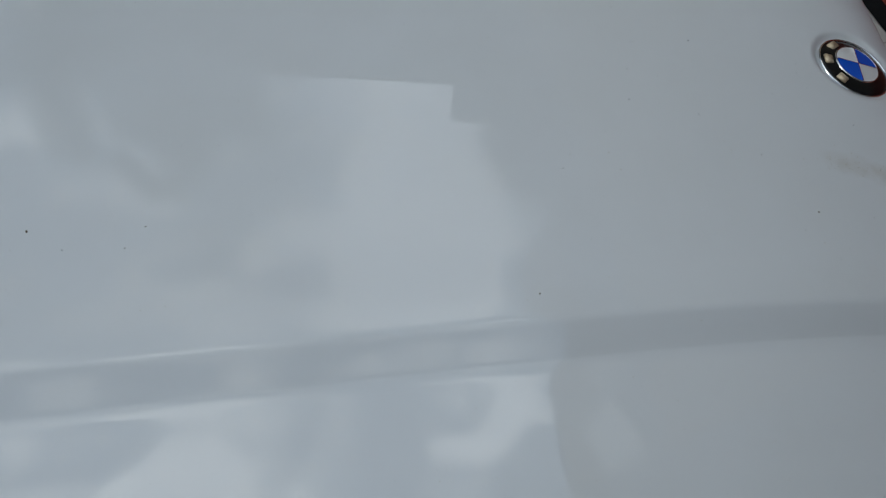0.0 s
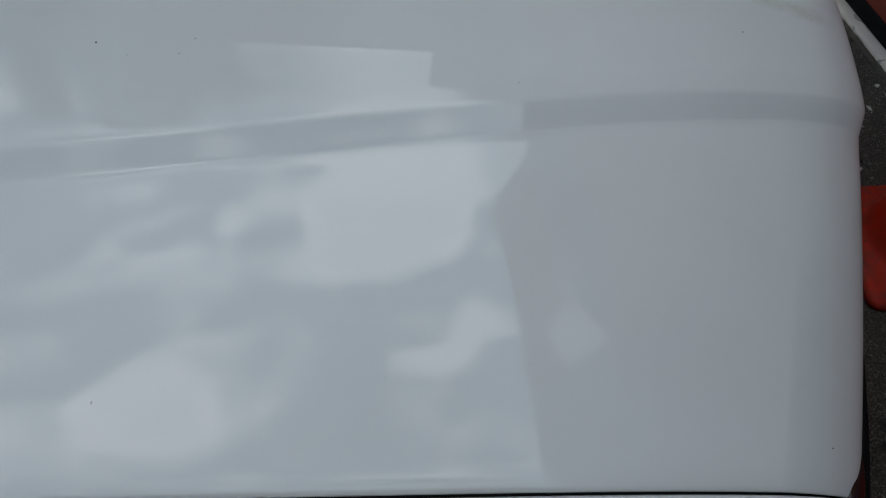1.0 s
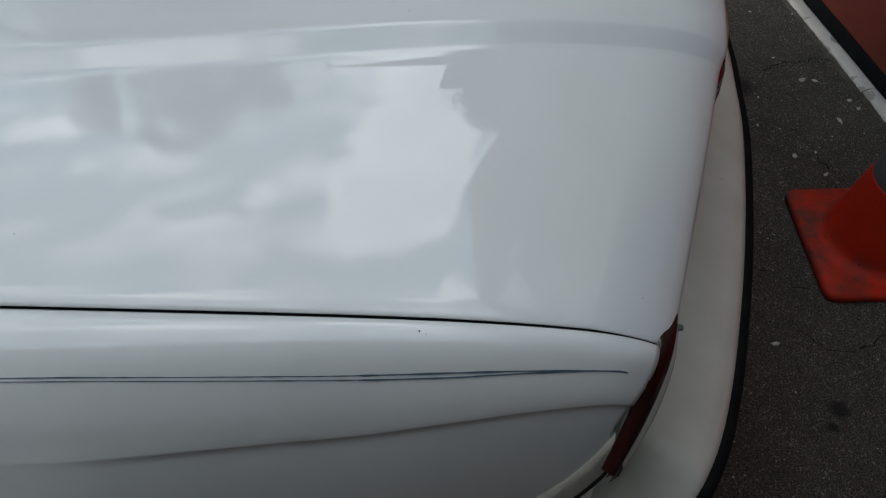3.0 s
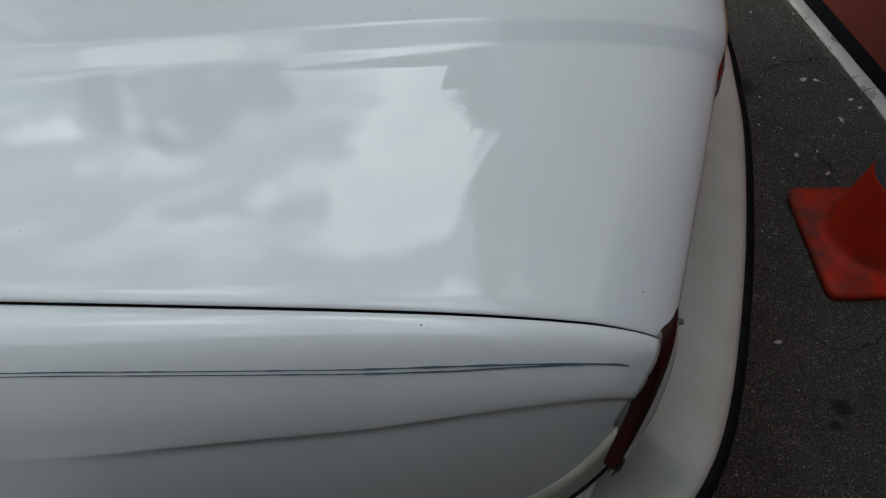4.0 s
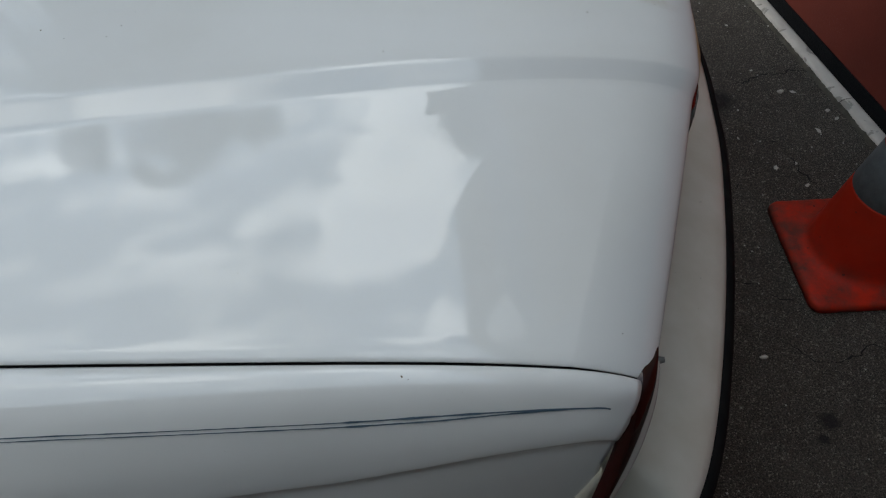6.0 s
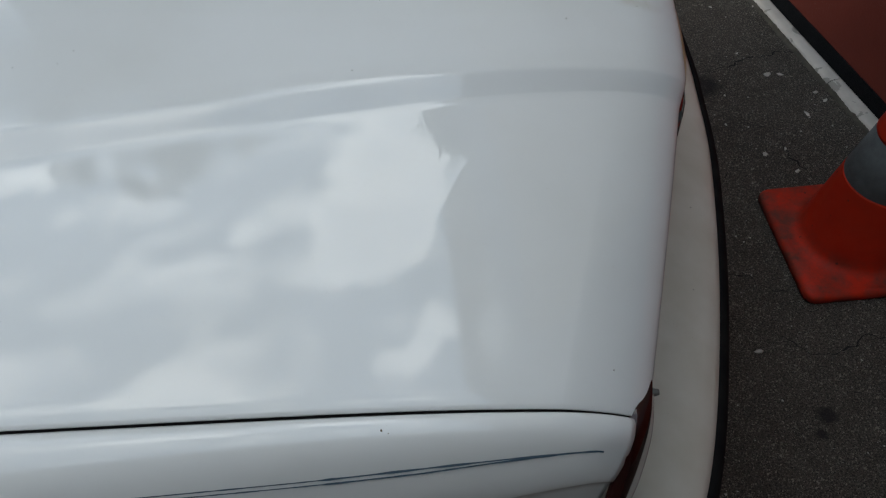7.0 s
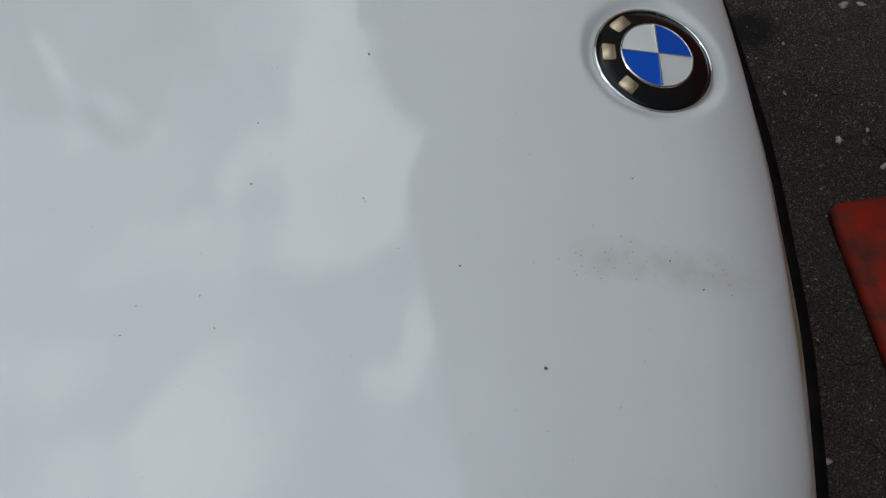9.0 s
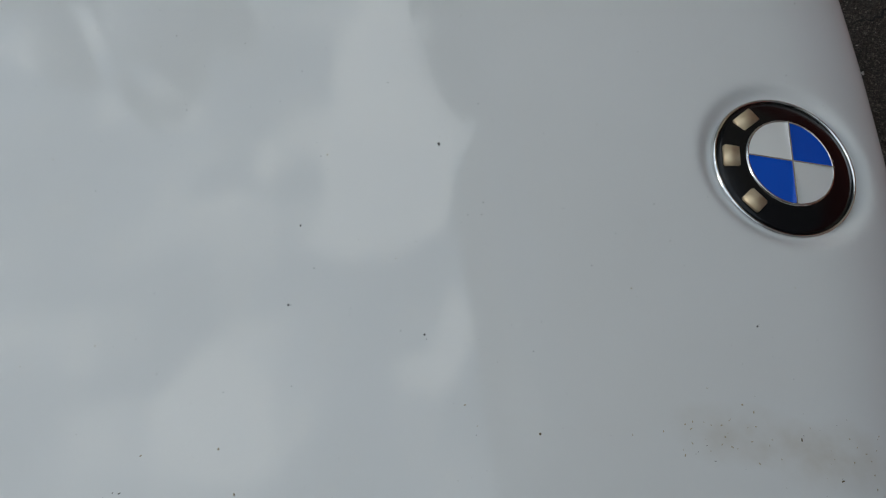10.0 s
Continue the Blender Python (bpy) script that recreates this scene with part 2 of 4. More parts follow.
def kerb_paint():
    m = material("worn_white_kerb_paint", (0.6, 0.58, 0.54), 0.75)
    n = Nodes(m)
    conc = n.mix(n.noise(40.0, 6), (0.26, 0.24, 0.205), (0.36, 0.335, 0.29))
    white = n.mix(n.ramp(n.noise(12.0, 6), 0.3, 0.75), (0.64, 0.59, 0.52), (0.48, 0.44, 0.385))
    worn = n.ramp(n.noise(15.0, 9, 0.62, distort=0.6), 0.57, 0.60)
    n.link(n.mix(worn, white, conc), n.b.inputs["Base Color"])
    n.bump(n.math("SUBTRACT", n.noise(120.0, 6, 0.65), n.math("MULTIPLY", worn, 0.6)), 0.5, 0.004)
    return m


M_KERB = kerb_paint()


def concrete(name, a, b, scale=18.0):
    m = material(name, a, 0.85)
    n = Nodes(m)
    n.link(n.mix(n.ramp(n.noise(scale, 8, 0.65), 0.3, 0.75), a, b), n.b.inputs["Base Color"])
    n.bump(n.noise(scale * 6, 6, 0.7), 0.5, 0.005)
    return m


# flange plastic, darkened in colour for the shade beside the bumper
M_FLANGE_SHADED = concrete("shaded_white_plastic", (0.44, 0.42, 0.36), (0.36, 0.34, 0.285), 22.0)
M_CONC = concrete("raw_concrete", (0.105, 0.090, 0.068), (0.040, 0.035, 0.028), 30.0)
M_CRACK = concrete("crack_shadow", (0.008, 0.008, 0.008), (0.014, 0.013, 0.012))
M_STONE = concrete("pale_chip", (0.62, 0.59, 0.54), (0.42, 0.395, 0.345), 60.0)
M_CREAM = concrete("cream_render", (0.24, 0.212, 0.160), (0.195, 0.172, 0.130), 2.2)
M_CREAM_LOW = concrete("weathered_cream_render", (0.21, 0.190, 0.150), (0.17, 0.155, 0.122), 1.4)
M_BLUEBAND = concrete("pale_blue_band", (0.185, 0.20, 0.225), (0.155, 0.17, 0.192), 2.0)
M_OLIVE = concrete("olive_beige_render", (0.205, 0.190, 0.148), (0.165, 0.153, 0.118), 2.0)
M_GREYWALL = concrete("blue_grey_render", (0.148, 0.155, 0.165), (0.118, 0.125, 0.135), 2.0)
M_BLACKSKIRT = concrete("black_skirting_paint", (0.004, 0.0045, 0.0055), (0.009, 0.009, 0.010), 25.0)
M_BLACKSKIRT.node_tree.nodes["Principled BSDF"].inputs["Specular IOR Level"].default_value = 0.15
M_TILE = concrete("clay_tile", (0.19, 0.10, 0.065), (0.12, 0.07, 0.05), 9.0)


def red_wall():
    m = material("red_brown_wall_paint", (0.10, 0.026, 0.018), 0.7, 0.0, Specular_IOR_Level=0.2)
    n = Nodes(m)
    col = n.mix(n.ramp(n.noise(5.0, 7, 0.6), 0.3, 0.75), (0.185, 0.037, 0.024), (0.140, 0.031, 0.021))
    sp = n.math("MULTIPLY", n.ramp(n.cells(170.0), 0.10, 0.22, (1, 1, 1), (0, 0, 0)), n.ramp(n.noise(5.5, 5), 0.56, 0.75))
    col = n.mix(n.math("MULTIPLY", sp, 0.5), col, (0.30, 0.22, 0.20))
    n.link(col, n.b.inputs["Base Color"])
    n.bump(n.noise(150.0, 5, 0.6), 0.25, 0.003)
    return m


M_RED = red_wall()


def cone_plastic():
    m = material("scuffed_orange_plastic", (0.55, 0.045, 0.012), 0.5, 0.0, Specular_IOR_Level=0.22)
    n = Nodes(m)
    col = n.mix(n.ramp(n.noise(9.0, 6), 0.3, 0.75), (0.58, 0.026, 0.006), (0.44, 0.020, 0.005))
    # grime gathers on the flat foot
    sp = n.t.nodes.new("ShaderNodeSeparateXYZ")
    n.link(n.co, sp.inputs[0])
    low = n.ramp(sp.outputs["Z"], 0.03, 0.075, (1, 1, 1), (0.12, 0.12, 0.12))
    grime = n.math("MULTIPLY", n.ramp(n.noise(13.0, 9, 0.7), 0.38, 0.62), low)
    col = n.mix(n.math("MULTIPLY", grime, 0.85), col, (0.065, 0.035, 0.025))
    dots = n.math("MULTIPLY", n.ramp(n.cells(34.0), 0.09, 0.12, (1, 1, 1), (0, 0, 0)), n.ramp(n.noise(16.0, 2), 0.52, 0.56))
    col = n.mix(n.math("MULTIPLY", dots, 0.8), col, (0.04, 0.018, 0.012))
    n.link(col, n.b.inputs["Base Color"])
    n.link(n.ramp(n.noise(22.0, 5), 0.3, 0.7, (0.5, 0.5, 0.5), (0.75, 0.75, 0.75)), n.b.inputs["Roughness"])
    n.bump(n.noise(80.0, 5), 0.12, 0.003)
    return m


M_CONE = cone_plastic()
M_COLLAR = concrete("dirty_grey_reflective_band", (0.17, 0.18, 0.18), (0.10, 0.105, 0.105), 30.0)
M_PARAPET = concrete("weathered_parapet", (0.20, 0.178, 0.14), (0.16, 0.142, 0.112), 3.0)
M_PANE = material("curtained_pane", (0.52, 0.53, 0.52), 0.3)
M_BARK = concrete("bark", (0.10, 0.075, 0.05), (0.05, 0.04, 0.03), 12.0)


def leaves():
    m = material("leaf_green", (0.06, 0.10, 0.03), 0.55)
    n = Nodes(m)
    oi = n.t.nodes.new("ShaderNodeNewGeometry")
    n.link(n.ramp(oi.outputs["Random Per Island"], 0.0, 1.0, (0.05, 0.085, 0.03), (0.12, 0.16, 0.065)), n.b.inputs["Base Color"])
    return m


M_LEAF = leaves()


# ---- mesh helpers ----
def part(name, bm, mat, parent=None, label="", smooth=True):
    me = bpy.data.meshes.new(name)
    bmesh.ops.recalc_face_normals(bm, faces=bm.faces)
    bm.to_mesh(me)
    bm.free()
    if smooth:
        me.shade_smooth()
    me.materials.append(mat)
    ob = new(name, me)
    if parent is not None:
        ob.parent = parent
    if label:
        ob["label"] = label
    return ob


def empty(name, m, label, category, group=""):
    ob = new(name)
    ob.matrix_world = m
    return tagged(ob, label, category, group)


def sheet(rows, bm=None, close=False):
    """A surface through rows of points."""
    bm = bm or bmesh.new()
    vs = [[bm.verts.new(p) for p in r] for r in rows]
    for a, b in zip(vs, vs[1:]):
        n = len(a)
        for i in range(n if close else n - 1):
            j = (i + 1) % n
            bm.faces.new((a[i], a[j], b[j], b[i]))
    return bm


def thick(ob, t, offset=-1):
    md = ob.modifiers.new("thickness", "SOLIDIFY")
    md.thickness, md.offset = t, offset
    return ob


def box(bm, x0, x1, y0, y1, z0, z1, m=None):
    r = bmesh.ops.create_cube(bm, size=1.0, matrix=Matrix.Translation(((x0 + x1) / 2, (y0 + y1) / 2, (z0 + z1) / 2)) @ Matrix.Diagonal((x1 - x0, y1 - y0, z1 - z0, 1)))
    if m is not None:
        bmesh.ops.transform(bm, matrix=m, verts=r["verts"])
    return r["verts"]


def lathe(profile, n=48, bm=None):
    return sheet([[(r * math.cos(2 * math.pi * i / n), r * math.sin(2 * math.pi * i / n), z) for i in range(n)] for r, z in profile], bm, True)


def soft(u, k=0.005):
    return (math.sqrt(u * u + k) + u) / 2


# ---- the car: shape of its skin ----
def y_top(x):
    return -0.272 + 0.187 * x


def y_low(x):
    return -0.2975 + 0.200 * x


def y_gap(x):
    return -0.6585 + 0.091 * x


def hood_z(x, y):
    y = -abs(y)
    d = soft(x + 0.373, 0.0042) / 0.376
    z = 0.8845 - 0.0315 * d ** 2.9 - 0.054 * y * y
    s = (y_top(x) - y) / (y_top(x) - y_low(x))
    z -= STEP * (soft(s) - soft(s - 1))
    # the flank panel twists a little along its length and rounds off to the gap
    w = soft(y_low(x) - y, 0.0008)
    z -= 0.141 * soft(-y - 0.339, 0.0008) ** 2 + w * (0.121 * (x + 0.3) - 0.001)
    return z


STEP = 0.0123


def x_front(y):
    y0, y = y, -abs(y)
    dome = 0.0685 - 0.3 * (y0 + 0.1) ** 2
    shelf = 0.0385 + 0.207 * (y + 0.351)
    f = min(1, max(0, (-0.247 - y) / 0.048))
    f = f * f * (3 - 2 * f)
    return dome + (shelf - dome) * f


ROUND = 2.0


def roll_len(y):
    """Length over which the hood's front edge bends down: short in the middle, longer towards the corners."""
    return 0.070 + 0.010 * min(1.0, abs(y) / 0.3) ** 2


def roll_drop(dx, sl, deep, length):
    """Fall of the hood's front edge, which bends down ever more sharply."""
    t = min(1.0, max(0.0, dx / length))
    return sl * dx + deep * (1 - (1 - t ** ROUND) ** (1 / ROUND))


def emblem_seat(x, y):
    """Depth of the shallow dish that holds the emblem."""
    d = math.hypot(x, y)
    return 0.0050 / (1 + math.exp(min(60.0, (d - 0.0434) / 0.0014))) + (0.004 if d < 0.035 else 0)


def make_hood(car):
    nseg = 110
    ts = [i / nseg for i in range(nseg)] + [1 + i / 12 for i in range(12)] + [2 + i / 30 for i in range(29)] + [2.96, 2.975, 2.99, 3.0]
    ps = [-t for t in reversed(ts[1:])] + ts
    rows = []
    for p in ps:
        a, sg = abs(p), (-1 if p >= 0 else 1)

        def yl(x):
            if a <= 1:
                v = a * y_top(x)
            elif a <= 2:
                v = y_top(x) + (a - 1) * (y_low(x) - y_top(x))
            else:
                v = y_low(x) + (a - 2) * (y_gap(x) - y_low(x))
            return v

        yf = yl(0.03)
        q = min(1, max(0, (-yf - 0.35) / 0.28))
        sl, deep = 0.21 + 0.03 * q, 0.023 - 0.002 * q
        length = roll_len(yf)
        xf = x_front(yf if sg < 0 else -yf)
        xe = xf - length
        xs = [-1.15 + 0.025 * i for i in range(36)]
        xs += [-0.25 + 0.12 * i / 16 for i in range(1, 17)]
        xs += [-0.13 + (xe + 0.13) * i / 56 for i in range(1, 57)]
        row = []
        for x in xs:
            y = yl(x)
            z = hood_z(x, y)
            z -= emblem_seat(x, y)
            if a > 2.96:
                z -= 0.0022 * ((a - 2.96) / 0.04) ** 2
            row.append((x, sg * -y if sg > 0 else y, z))
        x0, y0, z0 = row[-1]
        z0 += emblem_seat(x0, y0)
        for i in range(1, 21):
            x = x0 + length * math.sin(radians(4.5 * i)) ** (2 / ROUND)
            y = yl(x) if sg < 0 else -yl(x)
            row.append((x, y, z0 - roll_drop(x - x0, sl, deep, length) - emblem_seat(x, y)))
        xl, yl_, zl = row[-1]
        row += [(xl - 0.001, yl_, zl - 0.004), (xl - 0.004, yl_, zl - 0.009), (xl - 0.016, yl_, zl - 0.018)]
        rows.append(row)
    # turned-down flanges beside the gaps
    for side, row in ((0, rows[0]), (-1, rows[-1])):
        sg = 1 if row[0][1] > 0 else -1
        fl = [[(x, y + sg * 0.0008, z - 0.0016) for x, y, z in row], [(x, y - sg * 0.004, z - 0.004) for x, y, z in row]]
        if side == 0:
            rows = [fl[1], fl[0]] + rows
        else:
            rows = rows + fl
    return part("hood", sheet(rows), M_HOOD, car, "white painted hood with a raised centre, dusty and stained")


GAP = 0.0047
PROFILE = [(-0.02, -0.045), (-0.01, -0.012), (0.0, -0.003), (0.03, -0.0008), (0.12, -0.001), (0.22, -0.003), (0.32, -0.007), (0.42, -0.013),
           (0.52, -0.021), (0.62, -0.031), (0.72, -0.043), (0.82, -0.053), (0.90, -0.065), (0.96, -0.074), (1.0, -0.0815),
           (1.004, -0.0835), (0.985, -0.0855), (0.962, -0.0895), (0.985, -0.096), (1.05, -0.108), (1.14, -0.130), (1.27, -0.165), (1.40, -0.21), (1.50, -0.27), (1.56, -0.34), (1.58, -0.42), (1.56, -0.55)]


def fender_w(x):
    return 0.030 + 0.124 * -x if x > -0.55 else 0.0982 + 0.02 * (1 - math.exp((x + 0.55) * 4))


def fender_top(x, length=0.080, deep=0.021):
    """Height of the hood's side edge, front roll included."""
    yg = y_gap(x)
    xe = x_front(y_gap(0.03)) - length
    if x <= xe:
        return hood_z(x, yg) - 0.003
    return hood_z(xe, yg) - 0.003 - roll_drop(min(x - xe, 0.99 * length), 0.24, deep, length)


def fender_point(x, u, drop):
    fade = min(1.0, max(0.0, (x + 0.60) / 0.26))
    fade = fade * fade * (3 - 2 * fade)
    if drop < -0.079:
        # the body line fades out along the flank, which flares towards the wheel
        d = -drop - 0.078
        smooth_u = 1.0 + 4.5 * min(d, 0.08) + 1.6 * max(0.0, d - 0.08)
        u = smooth_u + (u - smooth_u) * fade
    k = min(1.0, max(0.0, (x + 0.34) / 0.30))
    sag = 0.010 * min(1.0, max(0.0, (-0.08 - x) / 0.22)) * min(1.0, drop / -0.078) ** 2
    # the crown beside the gap follows the hood's long roll, the flank a shorter one
    a = min(1.0, max(0.0, drop / -0.012))
    top = fender_top(x) * (1 - a) + fender_top(x, 0.055, 0.030) * a
    return (x, y_gap(x) - GAP - fender_w(x) * u, top + drop + 0.032 * k * k * (3 - 2 * k) * min(1.0, drop / -0.078) - sag)


def fender_front(drop):
    pts = ((0.0, -0.040), (-0.025, -0.044), (-0.06, -0.051), (-0.13, -0.068), (-0.6, -0.075))
    for (d0, x0), (d1, x1) in zip(pts, pts[1:]):
        if drop >= d1:
            return x0 + (x1 - x0) * (d0 - drop) / (d0 - d1)
    return pts[-1][1]


def fender_hem(x):
    """Height of the fender's lower edge, which sweeps up to the corner lamp."""
    f = max(0.0, (x + 0.32) / 0.255)
    return 0.51 + 0.06 * f + 0.13 * f ** 5


def flank_y(x, z):
    """How far out the fender's flank stands at a height."""
    best = None
    for (u0, d0), (u1, d1) in zip(PROFILE[16:], PROFILE[17:]):
        a, b = fender_point(x, u0, d0), fender_point(x, u1, d1)
        if b[2] <= z <= a[2]:
            t = (a[2] - z) / max(1e-6, a[2] - b[2])
            best = a[1] + (b[1] - a[1]) * t
    return best if best is not None else fender_point(x, *PROFILE[-1])[1]


def make_flange(ob, side):
    """The bumper's inner flange that shows below the fender's hem."""
    top, low = [], []
    for i in range(40):
        x = -0.315 + 0.250 * i / 39
        z = fender_hem(x)
        top.append([(x + dx, -side * (flank_y(x, z + dz) + dy), z + dz) for dx, dy, dz in ((0, -0.001, 0.001), (0, -0.0045, -0.001), (0.001, -0.006, -0.020), (0.002, -0.006, -0.040), (0.003, -0.006, -0.056))])
        low.append([(x + dx, -side * (flank_y(x, z + dz) + dy), z + dz) for dx, dy, dz in ((0.003, -0.005, -0.055), (0.004, -0.009, -0.057), (0.004, -0.009, -0.061), (0.004, -0.004, -0.063))])
    part("flange", sheet(top), M_FLANGE_SHADED, ob, "off-white inner flange below the fender edge, shade in its colour")
    part("flange_seal", sheet(low), M_RUBBER, ob, "thin black seal")


def make_fender(car, side):
    rows = []
    n = 60
    for i in range(n + 1):
        f = 1 - (1 - i / n) ** 1.35
        row = []
        for u, drop in PROFILE:
            xf = fender_front(min(0, drop))
            x = -1.25 + (xf + 1.25) * f
            _, y, z = fender_point(x, u, drop)
            arch = 0.355 ** 2 - (x + 0.80) ** 2
            low = 0.30 + math.sqrt(arch) if arch > 0 else 0.2
            row.append((x, side * y * -1, max(z, low)))
        rows.append(row)
    ob = part("fender", sheet(rows), M_PAINT, car, "white front fender with long dark blue scuff lines" if side < 0 else "white front fender")
    thick(ob, 0.004, 0)
    make_flange(ob, side)
    # added dark strip under the gap, in place of its deep shade
    part("gap_shade", sheet([[(x, -side * (y_gap(x) + o), fender_top(x) - 0.016) for o in (0.04, -GAP - 0.004)] for x in [-1.2 + 0.0195 * i for i in range(60)] + [-0.042, -0.036, -0.030]]), M_DARK, ob, "dark strip that stands for the shade in the gap")
    if side < 0:
        for base, jit, x0, x1, wd in ((0.50, 0.4, -1.0, -0.068, 0.0011), (0.555, 1.9, -0.98, -0.10, 0.0011)):
            up, dn = [], []
            k = 150
            for i in range(k + 1):
                x = x0 + (x1 - x0) * i / k
                w = fender_w(x)
                # distance from the gap edge, in metres
                far = min(1.0, max(0.0, (-0.072 - x) / 0.54))
                d = 0.0245 + 0.031 * (1.33 * far - 0.33 * far * far) + 0.0052 * max(0.0, -0.612 - x)
                if base > 0.52:
                    d += 0.0023 * min(1.0, (x1 - x) / 0.12)
                u = d / w
                drop = curve_drop(u)
                half = wd * (0.35 + 0.65 * abs(noise.noise((x * 40 + jit * 9, jit, 0)))) * (1.2 if x > -0.3 else 0.75)
                p = Vector(fender_point(x, u, drop)) + Vector((0, -0.0016, 0.0022))
                up.append(p + Vector((0, half, half * 0.6)))
                dn.append(p - Vector((0, half, half * 0.6)))
            part("scratch", sheet([up, dn]), M_SCRATCH, ob, "dark blue scuff line")
    return ob


def curve_drop(u):
    for (u0, d0), (u1, d1) in zip(PROFILE[3:15], PROFILE[4:15]):
        if u <= u1:
            return d0 + (d1 - d0) * (u - u0) / (u1 - u0)
    return -0.09


BUMP_EDGE = ((0.0, 0.175), (0.144, 0.171), (0.372, 0.143), (0.59, 0.099), (0.705, 0.055), (0.775, -0.005), (0.815, -0.09), (0.835, -0.2), (0.84, -0.34))


def bumper_path():
    """Points and outward normals along the bumper's edge, from one side round to the other."""
    half = [Vector((x, -y)) for y, x in BUMP_EDGE]
    pts = [Vector((p.x, -p.y)) for p in reversed(half[1:])] + half
    dense = []
    for i in range(len(pts) - 1):
        p0, p1, p2, p3 = pts[max(0, i - 1)], pts[i], pts[i + 1], pts[min(len(pts) - 1, i + 2)]
        for k in range(10):
            t = k / 10
            dense.append(0.5 * ((2 * p1) + (p2 - p0) * t + (2 * p0 - 5 * p1 + 4 * p2 - p3) * t * t + (3 * p1 - p0 - 3 * p2 + p3) * t ** 3))
    dense.append(pts[-1])
    out = []
    for i, p in enumerate(dense):
        d = (dense[min(i + 1, len(dense) - 1)] - dense[max(i - 1, 0)]).normalized()
        nrm = Vector((-d.y, d.x))
        if nrm.dot(p - Vector((-0.6, 0))) < 0:
            nrm = -nrm
        out.append((p, nrm))
    return out


def side_drop(y):
    f = min(1.0, max(0.0, (y - 0.70) / 0.10))
    return f * f * (3 - 2 * f)


def make_bumper(car):
    path = bumper_path()

    def sweep(prof):
        return sheet([[(p.x + n.x * o, p.y + n.y * o, z - 0.16 * side_drop(abs(p.y))) for o, z in prof] for p, n in path])

    body = part("bumper", sweep([(-0.17, 0.600), (-0.155, 0.620), (-0.12, 0.614), (-0.085, 0.604), (-0.05, 0.593), (-0.025, 0.583), (-0.010, 0.574), (-0.002, 0.564), (0.0, 0.556),
                                 (-0.002, 0.548), (-0.004, 0.54), (-0.004, 0.47), (0.0, 0.46), (-0.01, 0.40), (-0.03, 0.32), (-0.06, 0.26), (-0.10, 0.24), (-0.18, 0.24)]),
                M_BUMPER, car, "off-white plastic bumper with a black rubber strip")
    part("rubber_strip", sweep([(-0.003, 0.560), (0.003, 0.5615), (0.009, 0.559), (0.013, 0.552), (0.014, 0.53), (0.014, 0.50), (0.011, 0.485), (0.004, 0.48), (-0.003, 0.48)]), M_RUBBER, body, "black rubber strip")
    return body


def make_lamp(car, side):
    """Wrap-round corner lamp below the hood's corner."""
    inner = [(-0.027, -0.612, 0.780), (-0.030, -0.634, 0.783), (-0.038, -0.665, 0.789), (-0.046, -0.690, 0.775), (-0.052, -0.712, 0.740), (-0.060, -0.730, 0.703), (-0.068, -0.744, 0.668)]
    outer = [(-0.018, -0.612, 0.774), (-0.019, -0.632, 0.775), (-0.023, -0.663, 0.764), (-0.032, -0.692, 0.734), (-0.043, -0.713, 0.707), (-0.054, -0.729, 0.684), (-0.064, -0.742, 0.660)]

    def dense(c):
        pts = [Vector(p) for p in c]
        out = []
        for i in range(len(pts) - 1):
            p0, p1, p2, p3 = pts[max(0, i - 1)], pts[i], pts[i + 1], pts[min(len(pts) - 1, i + 2)]
            for k in range(8):
                t = k / 8
                out.append(0.5 * ((2 * p1) + (p2 - p0) * t + (2 * p0 - 5 * p1 + 4 * p2 - p3) * t * t + (3 * p1 - p0 - 3 * p2 + p3) * t ** 3))
        return out + [pts[-1]]

    rows = []
    for a, b in zip(dense(inner), dense(outer)):
        row = [a + Vector((-0.006, 0.006, -0.004))]
        for k in range(7):
            t = k / 6
            p = a.lerp(b, t) + Vector((0.004, -0.003, 0.004)) * math.sin(math.pi * t)
            row.append(p)
        row += [b + Vector((-0.002, 0.004, -0.02)), b + Vector((-0.004, 0.008, -0.08))]
        rows.append([(p.x, p.y * -side, p.z) for p in row])
    lens = part("corner_lamp", sheet(rows), M_LENS, car, "dark red corner lamp lens")
    rows = []
    for a, b in zip(dense(outer)[8:-6], dense(outer)[8:-6]):
        q = b + Vector((0.002, -0.001, -0.006))
        rows.append([(p.x, p.y * -side, p.z) for p in (q + Vector((-0.006, 0.002, 0.004)), q + Vector((0.001, -0.0005, 0)), q + Vector((0.003, -0.0015, -0.008)), q + Vector((0.002, -0.001, -0.03)), q + Vector((-0.004, 0.002, -0.06)))])
    part("lamp_rim", sheet(rows), M_CLEAR, lens, "clouded clear lower edge of the lens")
    bm = lathe([(0.0001, 0), (0.0036, 0), (0.0040, 0.001), (0.0040, 0.006), (0.0034, 0.008), (0.0028, 0.011), (0.0001, 0.0115)], 16)
    bmesh.ops.transform(bm, matrix=Matrix.Translation((-0.019, -0.626 * -side, 0.757)) @ Matrix.Rotation(radians(78), 4, "Y"), verts=bm.verts)
    part("adjuster_knob", bm, M_GREY, lens, "small grey plastic knob")
    return lens


